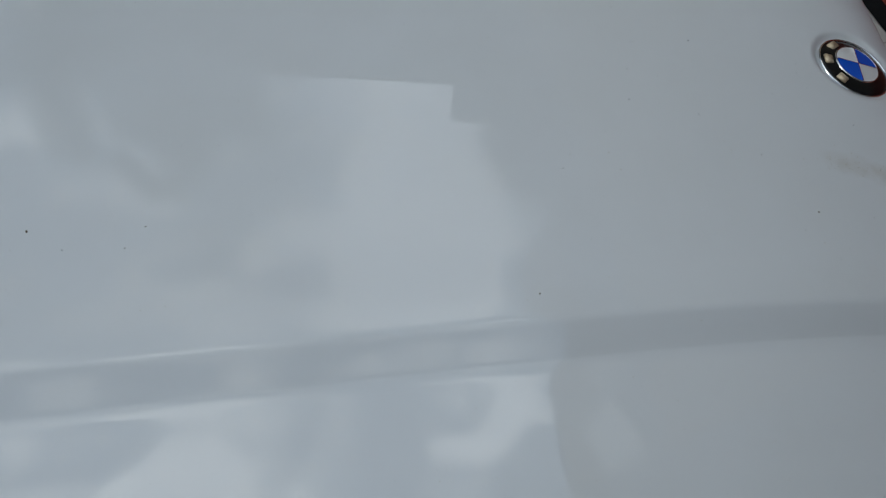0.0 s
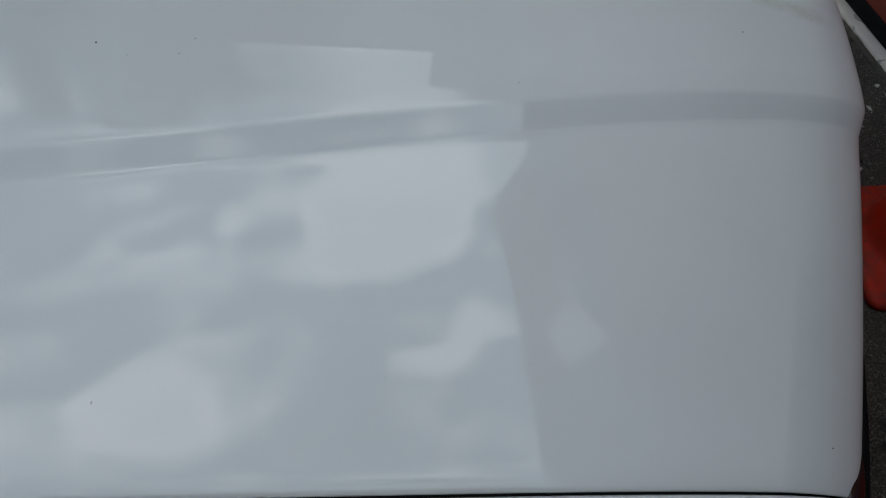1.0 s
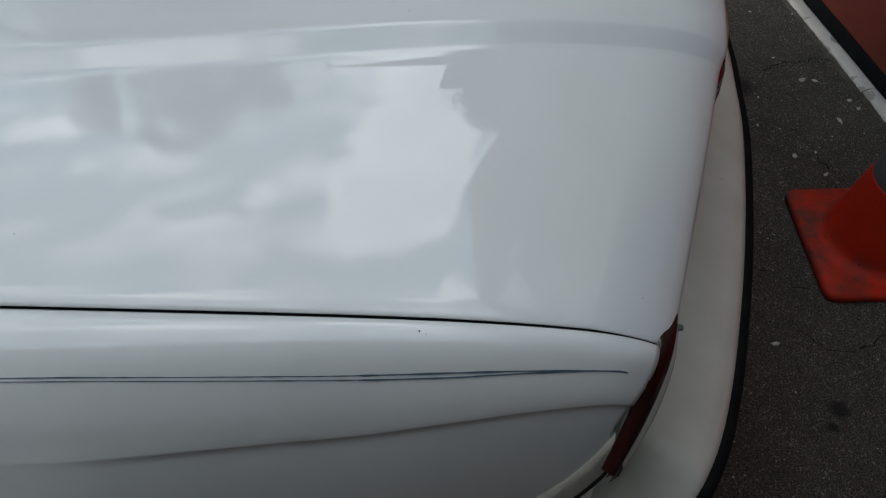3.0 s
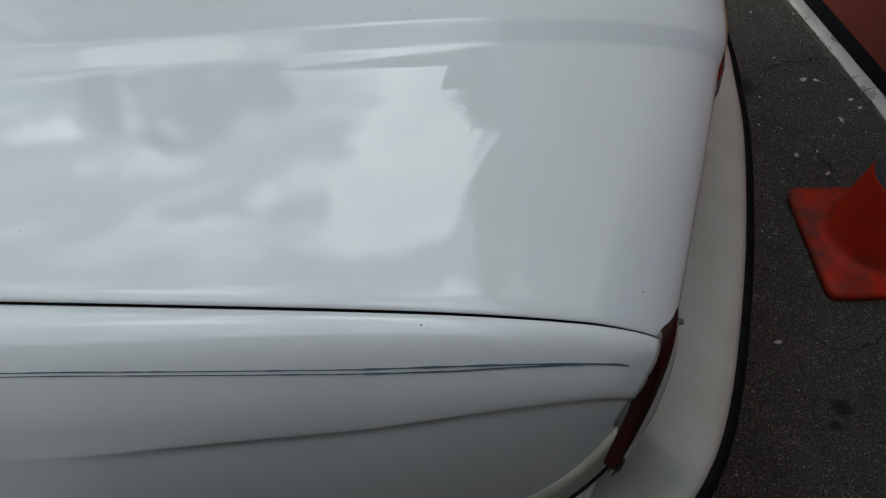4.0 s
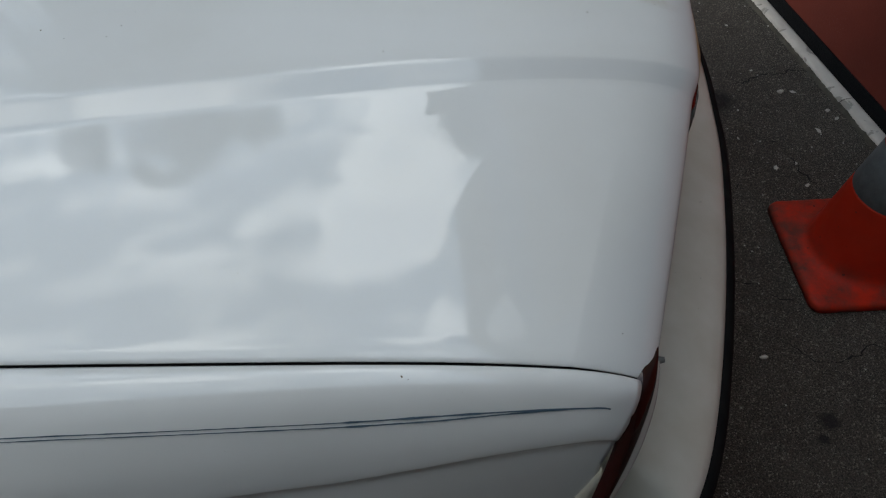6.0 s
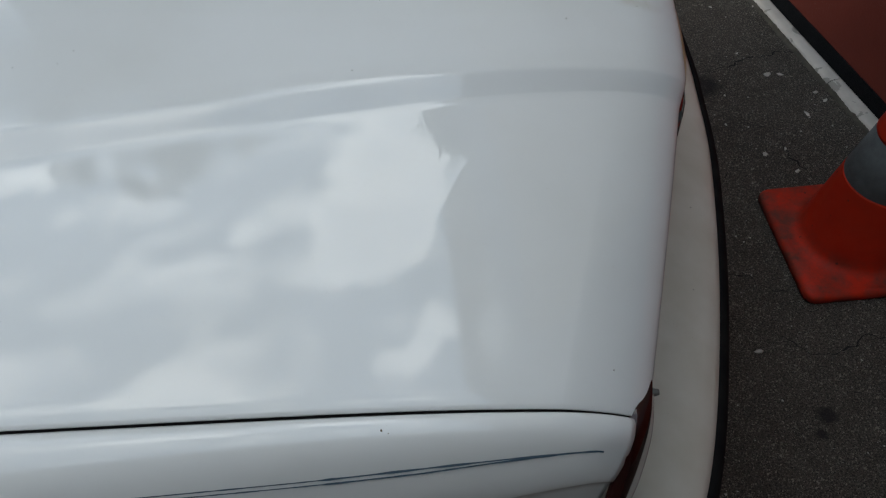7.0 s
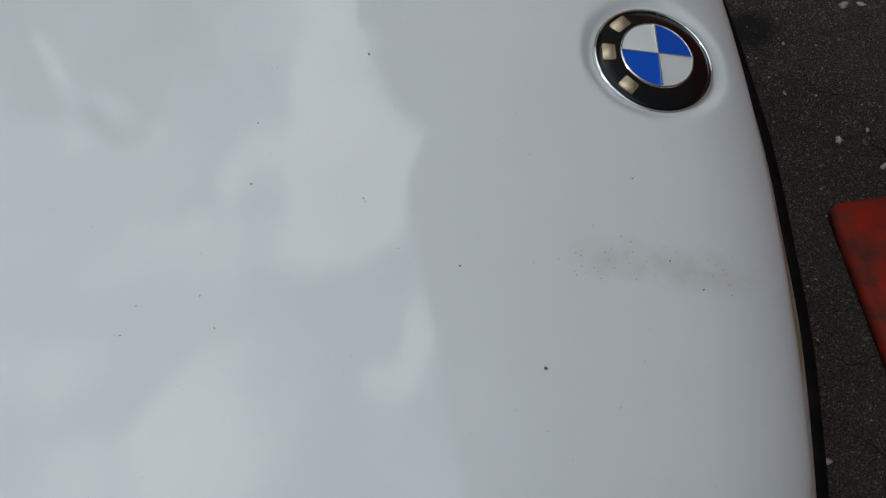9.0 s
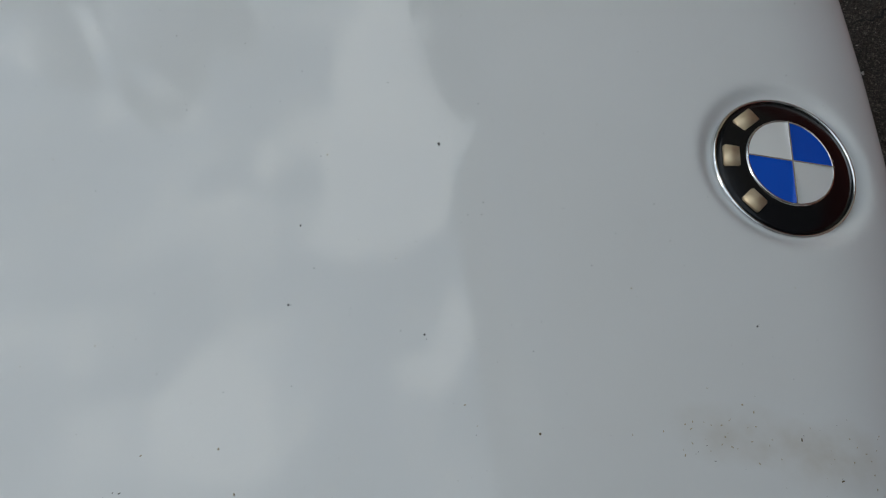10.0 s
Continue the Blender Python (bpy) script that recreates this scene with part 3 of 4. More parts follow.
def make_headlamp(car, side):
    """Glassy headlamp that bulges out below the end of the hood's step."""
    rows = []
    for i in range(25):
        t = i / 24
        y = -0.185 - 0.40 * t
        bulge = 0.015 * math.sin(math.pi * min(1, t * 3.5 + 0.02)) if t < 0.28 else 0.0
        x = x_front(y) - 0.014 + bulge
        z = hood_z(x_front(y) - 0.03, y) - 0.030
        rows.append([(x - 0.02, y * -side, z + 0.006), (x - 0.004, y * -side, z + 0.001), (x, y * -side, z - 0.008), (x + 0.006, y * -side, z - 0.03), (x + 0.009, y * -side, z - 0.07), (x + 0.007, y * -side, z - 0.12), (x - 0.02, y * -side, z - 0.17)])
    return part("headlamp", sheet(rows), M_HEADGLASS, car, "dark glossy headlamp glass")


def make_grille(car):
    g = part("grille", sheet([[(x_front(0.0) - 0.02, y, 0.79), (x_front(0.0) - 0.01, y, 0.62)] for y in (-0.27, -0.14, 0, 0.14, 0.27)]), M_DARK, car, "dark grille under the hood edge")
    rows = []
    for i in range(41):
        y = -0.235 + 0.215 * i / 40
        x = x_front(y)
        e = min(1.0, (0.1075 - abs(y + 0.1275)) / 0.06)
        o = 0.003 + 0.0084 * math.sqrt(max(0.0, e))
        z = 0.790
        rows.append([(x - 0.03, y, z + 0.002), (x + o - 0.004, y, z + 0.004), (x + o, y, z), (x + o + 0.001, y, z - 0.008), (x + o - 0.003, y, z - 0.016), (x - 0.02, y, z - 0.018)])
    part("chrome_rim", sheet(rows), M_CHROME_REFLECT, g, "chrome strip with a golden reflection in its colour")
    for i in range(-9, 10):
        if i == 0:
            continue
        bm = bmesh.new()
        box(bm, 0.045, 0.068, i * 0.024 - 0.003, i * 0.024 + 0.003, 0.64, 0.782)
        part("slat", bm, M_RUBBER, g, smooth=False)
    return g


def make_emblem(car):
    e0 = Vector((0, 0, hood_z(0, 0)))
    sl = (hood_z(-0.02, 0) - hood_z(0.02, 0)) / 0.04
    frame_m = Matrix.Translation(e0 + Vector((0, 0, -0.0026))) @ Matrix.Rotation(math.atan(sl) * 1.08, 4, "Y")
    R = 0.0402

    def place(bm):
        bmesh.ops.transform(bm, matrix=frame_m, verts=bm.verts)
        return bm

    disc = part("emblem", place(lathe([(0.0001, 0.0042), (R * 0.3, 0.0039), (R * 0.55, 0.0029), (R * 0.75, 0.0010), (R * 0.88, -0.0008), (R * 0.95, -0.0020), (R * 0.955, -0.007)], 96)), M_BLACKGLOSS, car, "round black, blue and white enamel emblem in a chrome ring")
    part("chrome_ring", place(lathe([(R * 0.945, -0.0024), (R * 0.952, -0.0010), (R * 0.972, -0.0007), (R * 0.992, -0.0016), (R, -0.0034), (R * 1.005, -0.008)], 96)), M_CHROME, disc, "bright chrome ring")
    ri = R * 0.585
    part("inner_ring", place(lathe([(ri * 0.985, 0.0022), (ri * 0.99, 0.0036), (ri * 1.02, 0.0035), (ri * 1.03, 0.0020)], 72)), M_CHROME, disc, "thin chrome ring")
    for q in range(4):
        bm = bmesh.new()
        c = bm.verts.new((0, 0, 0.0048))
        arc = []
        for i in range(13):
            a = radians(q * 90 + 90 * i / 12)
            arc.append([bm.verts.new((ri * f * math.cos(a), ri * f * math.sin(a), 0.0048 - 0.0014 * f * f)) for f in (0.5, 0.985)])
        for (u, u2), (v, v2) in zip(arc, arc[1:]):
            bm.faces.new((c, u, v))
            bm.faces.new((u, u2, v2, v))
        # towards the windscreen on the far side white, then blue, turning round
        part("quadrant", place(bm), M_BLUE if q % 2 == 0 else M_WHITE, disc, "blue enamel quarter" if q % 2 == 0 else "white enamel quarter")
    for k in range(2):
        bm = bmesh.new()
        box(bm, -ri, ri, -0.00035, 0.00035, 0.0030, 0.0050, Matrix.Rotation(radians(90 * k), 4, "Z"))
        part("divider", place(bm), M_CHROME, disc, "thin chrome divider", smooth=False)
    # raised chrome bars in place of the lettering, wall's reflection painted as gold
    for a, w in ((133, 0.0125), (180, 0.0115), (229, 0.0105)):
        bm = bmesh.new()
        rm = R * 0.765
        box(bm, rm - 0.0043, rm + 0.0043, -w / 2, w / 2, -0.0010, 0.0021, Matrix.Rotation(radians(a), 4, "Z"))
        bmesh.ops.bevel(bm, geom=bm.edges[:], offset=0.0006, segments=2, affect="EDGES")
        part("raised_bar", place(bm), M_BAR_REFLECT, disc, "raised chrome bar with the wall's golden reflection in its colour")
    return disc


def make_wheel(car, x, side):
    y = side * 0.72
    prof = [(0.20, -0.095), (0.235, -0.10), (0.285, -0.098), (0.305, -0.08), (0.310, -0.04), (0.310, 0.04), (0.305, 0.08), (0.285, 0.098), (0.235, 0.10), (0.20, 0.095)]
    bm = lathe(prof, 40)
    m = Matrix.Translation((x, y, 0.312)) @ Matrix.Rotation(radians(90), 4, "X")
    bmesh.ops.transform(bm, matrix=m, verts=bm.verts)
    w = part("wheel", bm, M_RUBBER, car, "black tyre on a silver rim")
    bm = lathe([(0.20, 0.09), (0.19, 0.06), (0.06, 0.05), (0.04, 0.07), (0.0001, 0.07)], 40)
    lathe([(0.20, -0.09), (0.19, -0.06), (0.06, -0.05), (0.04, -0.07), (0.0001, -0.07)], 40, bm)
    bmesh.ops.transform(bm, matrix=m, verts=bm.verts)
    part("rim", bm, M_RIM, w, "silver rim")


def make_cabin(car):
    """The rest of the body behind the hood, plain."""
    def top(x):
        pts = ((-1.15, 0.885), (-1.30, 0.905), (-1.95, 1.33), (-2.3, 1.375), (-3.0, 1.36), (-3.55, 1.04), (-3.7, 0.98), (-4.2, 0.93), (-4.3, 0.80))
        for (a, za), (b, zb) in zip(pts, pts[1:]):
            if x >= b:
                return za + (zb - za) * (a - x) / (a - b)
        return pts[-1][1]

    rows = []
    for i in range(64):
        x = -1.16 - 3.14 * i / 63
        zt = top(x)
        belt = min(zt, 0.88)
        half = 0.79 if x > -1.5 else 0.80
        lean = (zt - belt) * 0.33
        arch = 0.355 ** 2 - (x + 3.45) ** 2
        low = 0.30 + math.sqrt(arch) if arch > 0 else 0.22
        rows.append([(x, half + 0.05, low), (x, half + 0.08, max(0.5, low)), (x, half + 0.06, max(0.72, low)), (x, half, belt), (x, half - lean, zt - 0.03), (x, half - lean - 0.06, zt), (x, 0, zt + 0.01)])
    full = [r + [(x, -y, z) for x, y, z in reversed(r[:-1])] for r in rows]
    part("cabin", sheet(full), M_PAINT, car, "white body behind the hood")
    bm = sheet([[(-1.34, y, 0.955), (-1.90, y * 0.86, 1.315)] for y in (-0.70, -0.35, 0, 0.35, 0.70)])
    bmesh.ops.translate(bm, vec=(0.012, 0, 0.02), verts=bm.verts)
    part("windscreen", bm, M_GLASS, car, "dark windscreen")
    bm = bmesh.new()
    box(bm, -4.25, -0.15, -0.70, 0.70, 0.24, 0.5)
    part("underbody", bm, M_DARK, car, smooth=False)
    # dark engine bay below the gaps
    bm = bmesh.new()
    box(bm, -1.16, -0.12, -0.655, 0.655, 0.45, 0.74)
    box(bm, -0.13, -0.05, -0.58, 0.58, 0.45, 0.74)
    part("engine_bay", bm, M_DARK, car, smooth=False)


car = empty("car", Matrix.Identity(4), "white parked sedan with a dusty hood and scuffed fender", "car")
make_hood(car)
for s in (-1, 1):
    make_fender(car, s)
    make_lamp(car, s)
    make_headlamp(car, s)
    make_wheel(car, -0.80, s)
    make_wheel(car, -3.45, s)
make_bumper(car)
make_grille(car)
make_emblem(car)
make_cabin(car)


# ---- dirt on the hood ----
def specks(name, spots, mat, label, heights=()):
    bm = bmesh.new()
    rnd = random.Random(5)
    for k, (x, y, r) in enumerate(spots):
        z = heights[k] if heights else hood_z(x, y)
        r *= 0.5
        st = rnd.uniform(0.6, 1.6)
        m = Matrix.Translation((x, y, z + r * 0.1)) @ Matrix.Rotation(rnd.uniform(0, 3), 4, "Z") @ Matrix.Diagonal((r * st, r / st, r * 0.35, 1))
        v = bmesh.ops.create_icosphere(bm, subdivisions=1, radius=1.0)["verts"]
        for q in v:
            q.co *= rnd.uniform(0.7, 1.25)
        bmesh.ops.transform(bm, matrix=m, verts=v)
    return tagged(part(name, bm, mat), label, "dirt", kind="stuff")


specks("dirt_specks", [(-0.745, -0.285, 0.0026), (-0.319, -0.308, 0.0018), (-0.080, -0.201, 0.0018), (-0.123, -0.146, 0.0013), (-0.658, -0.294, 0.0016), (-0.647, -0.272, 0.0017), (-0.057, -0.631, 0.0014), (-0.008, -0.139, 0.0013), (0.009, -0.155, 0.0012),
                       (-0.644, -0.646, 0.0014)], M_DIRT, "dried brown dirt spots on the white hood")
_r = random.Random(11)
GRIT = [(-0.24, -0.056), (-0.239, -0.096), (-0.175, -0.108), (-0.177, -0.009), (-0.201, 0.053), (-0.123, -0.146), (-0.023, -0.088), (-0.007, -0.137), (-0.055, -0.148), (-0.051, -0.145), (-0.058, -0.142), (-0.056, -0.149), (0.009, -0.154), (-0.286, 0.049), (-0.272, 0.06), (-0.398, 0.02), (-0.304, -0.183), (-0.101, -0.067), (-0.069, -0.019), (-0.125, 0.002), (-0.183, 0.032), (-0.215, 0.012), (-0.276, 0.009), (-0.261, 0.013), (-0.162, -0.021), (-0.163, -0.05), (-0.309, -0.116), (-0.336, -0.042), (-0.3, -0.068), (-0.211, -0.062), (-0.127, -0.11), (-0.233, -0.133), (-0.211, -0.096), (-0.187, -0.105)]
DUST = [(-0.251, -0.18, 0.0011), (-0.232, -0.017, 0.0011), (-0.261, -0.162, 0.0011), (-0.034, -0.126, 0.0011), (-0.156, -0.136, 0.0011), (-0.295, -0.167, 0.0011)]
specks("grit", [(-0.177, -0.008, 0.0016), (-0.24, -0.056, 0.0013), (-0.24, -0.096, 0.0012), (-0.176, -0.106, 0.0012), (-0.301, -0.183, 0.0012), (-0.024, -0.089, 0.0011), (-0.709, -0.300, 0.0013)] + [(x, y, _r.uniform(0.0003, 0.0006)) for x, y in GRIT]
       + [(_r.uniform(-0.75, 0.03), _r.uniform(-0.27, 0.3), _r.uniform(0.0003, 0.0006)) for _ in range(230)], M_SPECK, "fine dark grit scattered over the white hood")

specks("dust_flecks", DUST + [(-0.045 + _r.gauss(0, 0.016), -0.138 + _r.gauss(0, 0.007), _r.uniform(0.0005, 0.0010)) for _ in range(26)]
       + [(0.008 + _r.gauss(0, 0.02), -0.145 + _r.gauss(0, 0.007), _r.uniform(0.0005, 0.0009)) for _ in range(18)]
       + [(_r.uniform(-0.8, 0.03), _r.uniform(-0.62, 0.3), _r.uniform(0.0004, 0.0008)) for _ in range(160)], M_DUST, "faint brown dust flecks on the white hood")

specks("fender_dirt", [(-0.253, -0.703, 0.0022), (-0.247, -0.705, 0.0012)], M_DIRT, "dried brown dirt specks on the white fender", (0.8345, 0.834))
specks("bumper_dirt", [(0.113, -0.261, 0.0016), (0.121, -0.184, 0.0013), (0.095, -0.40, 0.0012)], M_SPECK, "dark dirt specks on the off-white bumper", (0.597, 0.589, 0.597))


# ---- ground, kerb and wall ----
n = 40
rows = [[(-60 + 120 * (i / n), -60 + 120 * (j / n), 0.0) for j in range(n + 1)] for i in range(n + 1)]
ground = tagged(part("ground", sheet(rows), M_ASPHALT, smooth=False), "dark worn asphalt with pale grit and cracks", "asphalt", kind="structure")

WALL = Matrix.Translation((0.957 * 0.915, 0.289 * 0.915, 0)) @ Matrix.Rotation(math.atan2(0.289, 0.957), 4, "Z")
# local x: outward normal, local y: along the wall


def along(s, d, z=0.0):
    return WALL @ Vector((d, s, z))


def make_kerb():
    root = empty("kerb", Matrix.Identity(4), "low white-painted concrete kerb, worn and cracked", "kerb")
    root["kind"] = "structure"
    cuts = [-6.0, -4.6, -3.2, -1.85, -0.47, 0.445, 1.9, 3.3, 4.7, 6.0]
    for a, b in zip(cuts, cuts[1:]):
        rows = []
        k = 110
        for i in range(k + 1):
            t = a + 0.0015 + (b - a - 0.003) * i / k
            w1, w2 = noise.noise((t * 9, 0.3, 0)) * 0.004 + noise.noise((t * 70, 0.3, 0)) * 0.0015, noise.noise((t * 22, 5.3, 0)) * 0.002 + noise.noise((t * 90, 2.3, 0)) * 0.003
            w1 += 0.002
            prof = [(0.012 + w1, -0.02), (0.014 + w1, 0.010), (0.018 + w2, 0.016), (0.022 + w2, 0.019), (0.028, 0.020), (0.050, 0.020), (0.056, 0.018), (0.058, -0.02)]
            rows.append([along(t, d, z) for d, z in prof])
        part("kerb_stone", sheet(rows), M_KERB, root)
    # bare concrete haunch along the foot
    rows = []
    for i in range(1601):
        t = -6 + 12 * i / 1600
        w = noise.noise((t * 7, 9.1, 0)) * 0.003
        w2 = noise.noise((t * 31, 3.1, 0)) * 0.004 + noise.noise((t * 110, 6.1, 0)) * 0.003
        rows.append([along(t, 0.008 + w, -0.003), along(t, 0.0095 + w, 0.003), along(t, 0.0115, 0.007 + w2 * 0.5), along(t, 0.0135, 0.0115 + w2), along(t, 0.017, 0.0105 + w2)])
    part("haunch", sheet(rows), M_CONC, root, "bare concrete foot")
    return root


make_kerb()

# wall with a stepped and raked top; corners are (distance along the wall, height)
def wall_piece(name, outline, d0, d1, mat, label):
    bm = bmesh.new()
    a = [bm.verts.new(along(q, d0, z)) for q, z in outline]
    b = [bm.verts.new(along(q, d1, z)) for q, z in outline]
    bm.faces.new(a)
    bm.faces.new(b[::-1])
    for k in range(len(outline)):
        j = (k + 1) % len(outline)
        bm.faces.new((a[k], b[k], b[j], a[j]))
    return tagged(part(name, bm, mat, smooth=False), label, "wall", kind="structure")


wall_piece("wall_skirting", [(-9, -0.02), (7, -0.02), (7, 0.062), (-9, 0.062)], 0.060, 0.30, M_BLACKSKIRT, "black painted skirting along the wall foot")
wall_piece("wall_dado", [(-9, 0.062), (7, 0.062), (7, 1.3), (-9, 1.3)], 0.064, 0.30, M_RED, "dark red-brown painted lower wall")
wall_piece("wall_lower", [(-0.15, 1.3), (9, 1.3), (9, 2.52), (-0.15, 2.52)], 0.062, 0.30, M_CREAM_LOW, "weathered cream rendered wall above the red dado")
wall_piece("wall_upper", [(-0.15, 2.52), (9, 2.52), (9, 4.02), (-0.15, 4.02)], 0.067, 0.30, M_CREAM, "cream rendered upper wall")
wall_piece("wall_side", [(-9, 1.3), (-0.15, 1.3), (-0.15, 7.45), (-1.5, 7.72), (-9, 8.2)], 0.055, 0.30, M_GREYWALL, "blue-grey rendered upper wall")
wall_piece("wall_band", [(-0.15, 4.02), (9, 4.02), (9, 5.0), (2.72, 5.0), (2.35, 5.12), (-0.15, 5.18)], 0.060, 0.30, M_BLUEBAND, "blue-grey painted band below the parapet")
wall_piece("wall_parapet", [(-0.15, 5.18), (2.35, 5.12), (2.45, 5.4), (2.58, 6.0), (2.70, 6.5), (2.72, 6.95), (2.50, 7.06), (2.06, 7.10), (1.0, 7.18), (0.0, 7.40), (-0.15, 7.45)], 0.050, 0.30, M_PARAPET, "weathered brown parapet with a broken sloping end")


def plate(name, outline, d0, d1, mat, label, category):
    """A flat panel on the wall; corners are (distance along the wall, height)."""
    ob = wall_piece(name, outline, d0, d1, mat, label)
    ob["category"] = category
    return ob


# pale tilted shutters hung over the band
plate("shutter", [(0.42, 6.05), (0.50, 4.85), (-0.09, 4.22), (-0.14, 5.45)], 0.020, 0.048, M_PANE, "pale tilted window shutter hung on the wall", "shutter")
plate("shutter", [(0.94, 5.22), (0.70, 4.50), (0.60, 5.14)], 0.020, 0.048, M_PANE, "pale tilted window shutter hung on the wall", "shutter")


# ---- street cone ----
def make_cone():
    c = empty("traffic_cone", Matrix.Translation((0.668, 0.150, 0)) @ Matrix.Rotation(radians(7.4), 4, "Z"), "scuffed orange plastic traffic cone with a grey band, standing on asphalt", "traffic cone")
    h = 0.1635
    rows = []
    for z, ins, r in ((0.0, 0.006, 0.022), (0.004, 0.0, 0.026), (0.016, 0.0, 0.026), (0.022, 0.003, 0.025), (0.026, 0.010, 0.022)):
        ring = []
        for q, (sx, sy) in enumerate(((1, 1), (-1, 1), (-1, -1), (1, -1))):
            for k in range(7):
                a = radians(q * 90 + 15 * k)
                ring.append((sx * (h - ins - r) + r * math.cos(a), sy * (h - ins - r) + r * math.sin(a), z))
        rows.append(ring)
    ring = rows[-1]
    for f, z in ((0.85, 0.028), (0.60, 0.030)):
        rows.append([(x * f, y * f, z + 0.001 * noise.noise((x * 20, y * 20, 0))) for x, y, _ in ring])
    bm = sheet(rows, None, True)
    bm.faces.new([v for v in bm.verts if abs(v.co.z) < 1e-6])
    base = part("base", bm, M_CONE, c, "grimy square foot")
    prof = [(0.150, 0.0285), (0.132, 0.031), (0.122, 0.036), (0.117, 0.045), (0.113, 0.060), (0.0905, 0.215), (0.089, 0.2205), (0.0865, 0.2210), (0.0700, 0.335), (0.069, 0.340), (0.0715, 0.341), (0.071, 0.346), (0.031, 0.610), (0.028, 0.618), (0.022, 0.620), (0.021, 0.60)]
    part("body", lathe(prof, 64), M_CONE, c, "orange plastic cone body")
    part("band", lathe([(0.0880, 0.2200), (0.0892, 0.2225), (0.0712, 0.3350), (0.0695, 0.3375)], 64), M_COLLAR, c, "dirty grey reflective band")
    return c


make_cone()


# ---- chips, cracks ----
def chip(x, y, r, seed, flat=0.22):
    rnd = random.Random(seed)
    bm = bmesh.new()
    bmesh.ops.create_icosphere(bm, subdivisions=2, radius=1.0)
    a = rnd.uniform(0, 3)
    for v in bm.verts:
        k = 0.58 + 0.5 * noise.noise(v.co * 1.3 + Vector((seed, 0, 0)))
        v.co = Vector((v.co.x * r * k * 1.25, v.co.y * r * k * 0.8, v.co.z * r * flat))
    bmesh.ops.rotate(bm, cent=(0, 0, 0), matrix=Matrix.Rotation(a, 3, "Z"), verts=bm.verts)
    bmesh.ops.translate(bm, vec=(x, y, r * flat * 0.45), verts=bm.verts)
    return tagged(part("stone_chip", bm, M_STONE), "small pale stone chip lying on the asphalt", "stone", "stone chips on the asphalt")


for k, (x, y, r) in enumerate(((0.614, 0.748, 0.0135), (0.650, 0.748, 0.011), (0.728, 0.671, 0.011), (0.745, 0.638, 0.010), (0.684, 0.584, 0.0125), (0.512, 1.072, 0.007), (0.643, 1.076, 0.008),
                              (0.548, 0.844, 0.006), (0.480, 0.661, 0.006), (0.462, 0.543, 0.006), (0.541, 0.434, 0.011), (0.597, 0.452, 0.007), (0.608, 0.373, 0.010), (0.403, -0.150, 0.012))):
    chip(x, y, r, k + 1)


def loose_grit():
    """Tiny pale stones strewn over the asphalt."""
    rnd = random.Random(31)
    vs, fs = [], []
    for _ in range(700):
        x, y = rnd.uniform(0.18, 0.93), rnd.uniform(-0.7, 1.5)
        if 0.957 * x + 0.289 * y > 0.91:
            continue
        r = 0.0008 + 0.0026 * rnd.random() ** 3
        a, k = rnd.uniform(0, 6.28), len(vs)
        for i in range(5):
            q, e = a + i * 1.2566, r * rnd.uniform(0.6, 1.3)
            vs.append((x + e * math.cos(q), y + e * 0.8 * math.sin(q), 0.0003))
        vs.append((x, y, 0.0006 + r * 0.5))
        fs += [(k + i, k + (i + 1) % 5, k + 5) for i in range(5)]
    me = bpy.data.meshes.new("loose_grit")
    me.from_pydata(vs, [], fs)
    me.materials.append(M_STONE)
    tagged(new("loose_grit", me), "tiny pale stones strewn over dark asphalt", "gravel", kind="stuff")


loose_grit()


def crack(pts, w, name="crack"):
    """A jagged dark seam along a line."""
    line = []
    for (x0, y0), (x1, y1) in zip(pts, pts[1:]):
        k = max(2, int(math.hypot(x1 - x0, y1 - y0) / 0.006))
        for i in range(k):
            t = i / k
            x, y = x0 + (x1 - x0) * t, y0 + (y1 - y0) * t
            j = 0.010
            line.append(Vector((x + j * noise.noise((x * 60, y * 60, 1)), y + j * noise.noise((x * 60, y * 60, 8)), 0.0012)))
    a, b = [], []
    for i, p in enumerate(line):
        d = (line[min(i + 1, len(line) - 1)] - line[max(0, i - 1)]).normalized()
        nrm = Vector((-d.y, d.x, 0))
        f = 0.85 * w * (0.25 + 1.5 * abs(noise.noise((p.x * 35, p.y * 35, 4)))) * min(1, 6 * i / len(line) + 0.15, 6 * (len(line) - 1 - i) / len(line) + 0.15)
        a.append(p + nrm * f)
        b.append(p - nrm * f)
    return tagged(part(name, sheet([a, b]), M_CRACK), "thin dark crack in the asphalt", "crack", kind="structure")


crack([(0.439, 0.76), (0.482, 0.779), (0.526, 0.786), (0.573, 0.827), (0.637, 0.833), (0.671, 0.849), (0.725, 0.845), (0.86, 0.83)], 0.0034)
crack([(0.585, 0.47), (0.603, 0.418), (0.624, 0.388), (0.635, 0.350)], 0.0032)
crack([(0.35, 0.05), (0.379, 0.047), (0.418, 0.047), (0.443, 0.019), (0.468, 0.006), (0.526, 0.005)], 0.0020)
crack([(0.44, -0.10), (0.474, -0.122), (0.504, -0.152), (0.54, -0.16), (0.599, -0.136), (0.632, -0.106), (0.70, -0.12)], 0.0026)
crack([(0.36, 0.30), (0.42, 0.35), (0.47, 0.43)], 0.0014)
crack([(0.50, 0.55), (0.545, 0.535), (0.57, 0.53)], 0.0024)


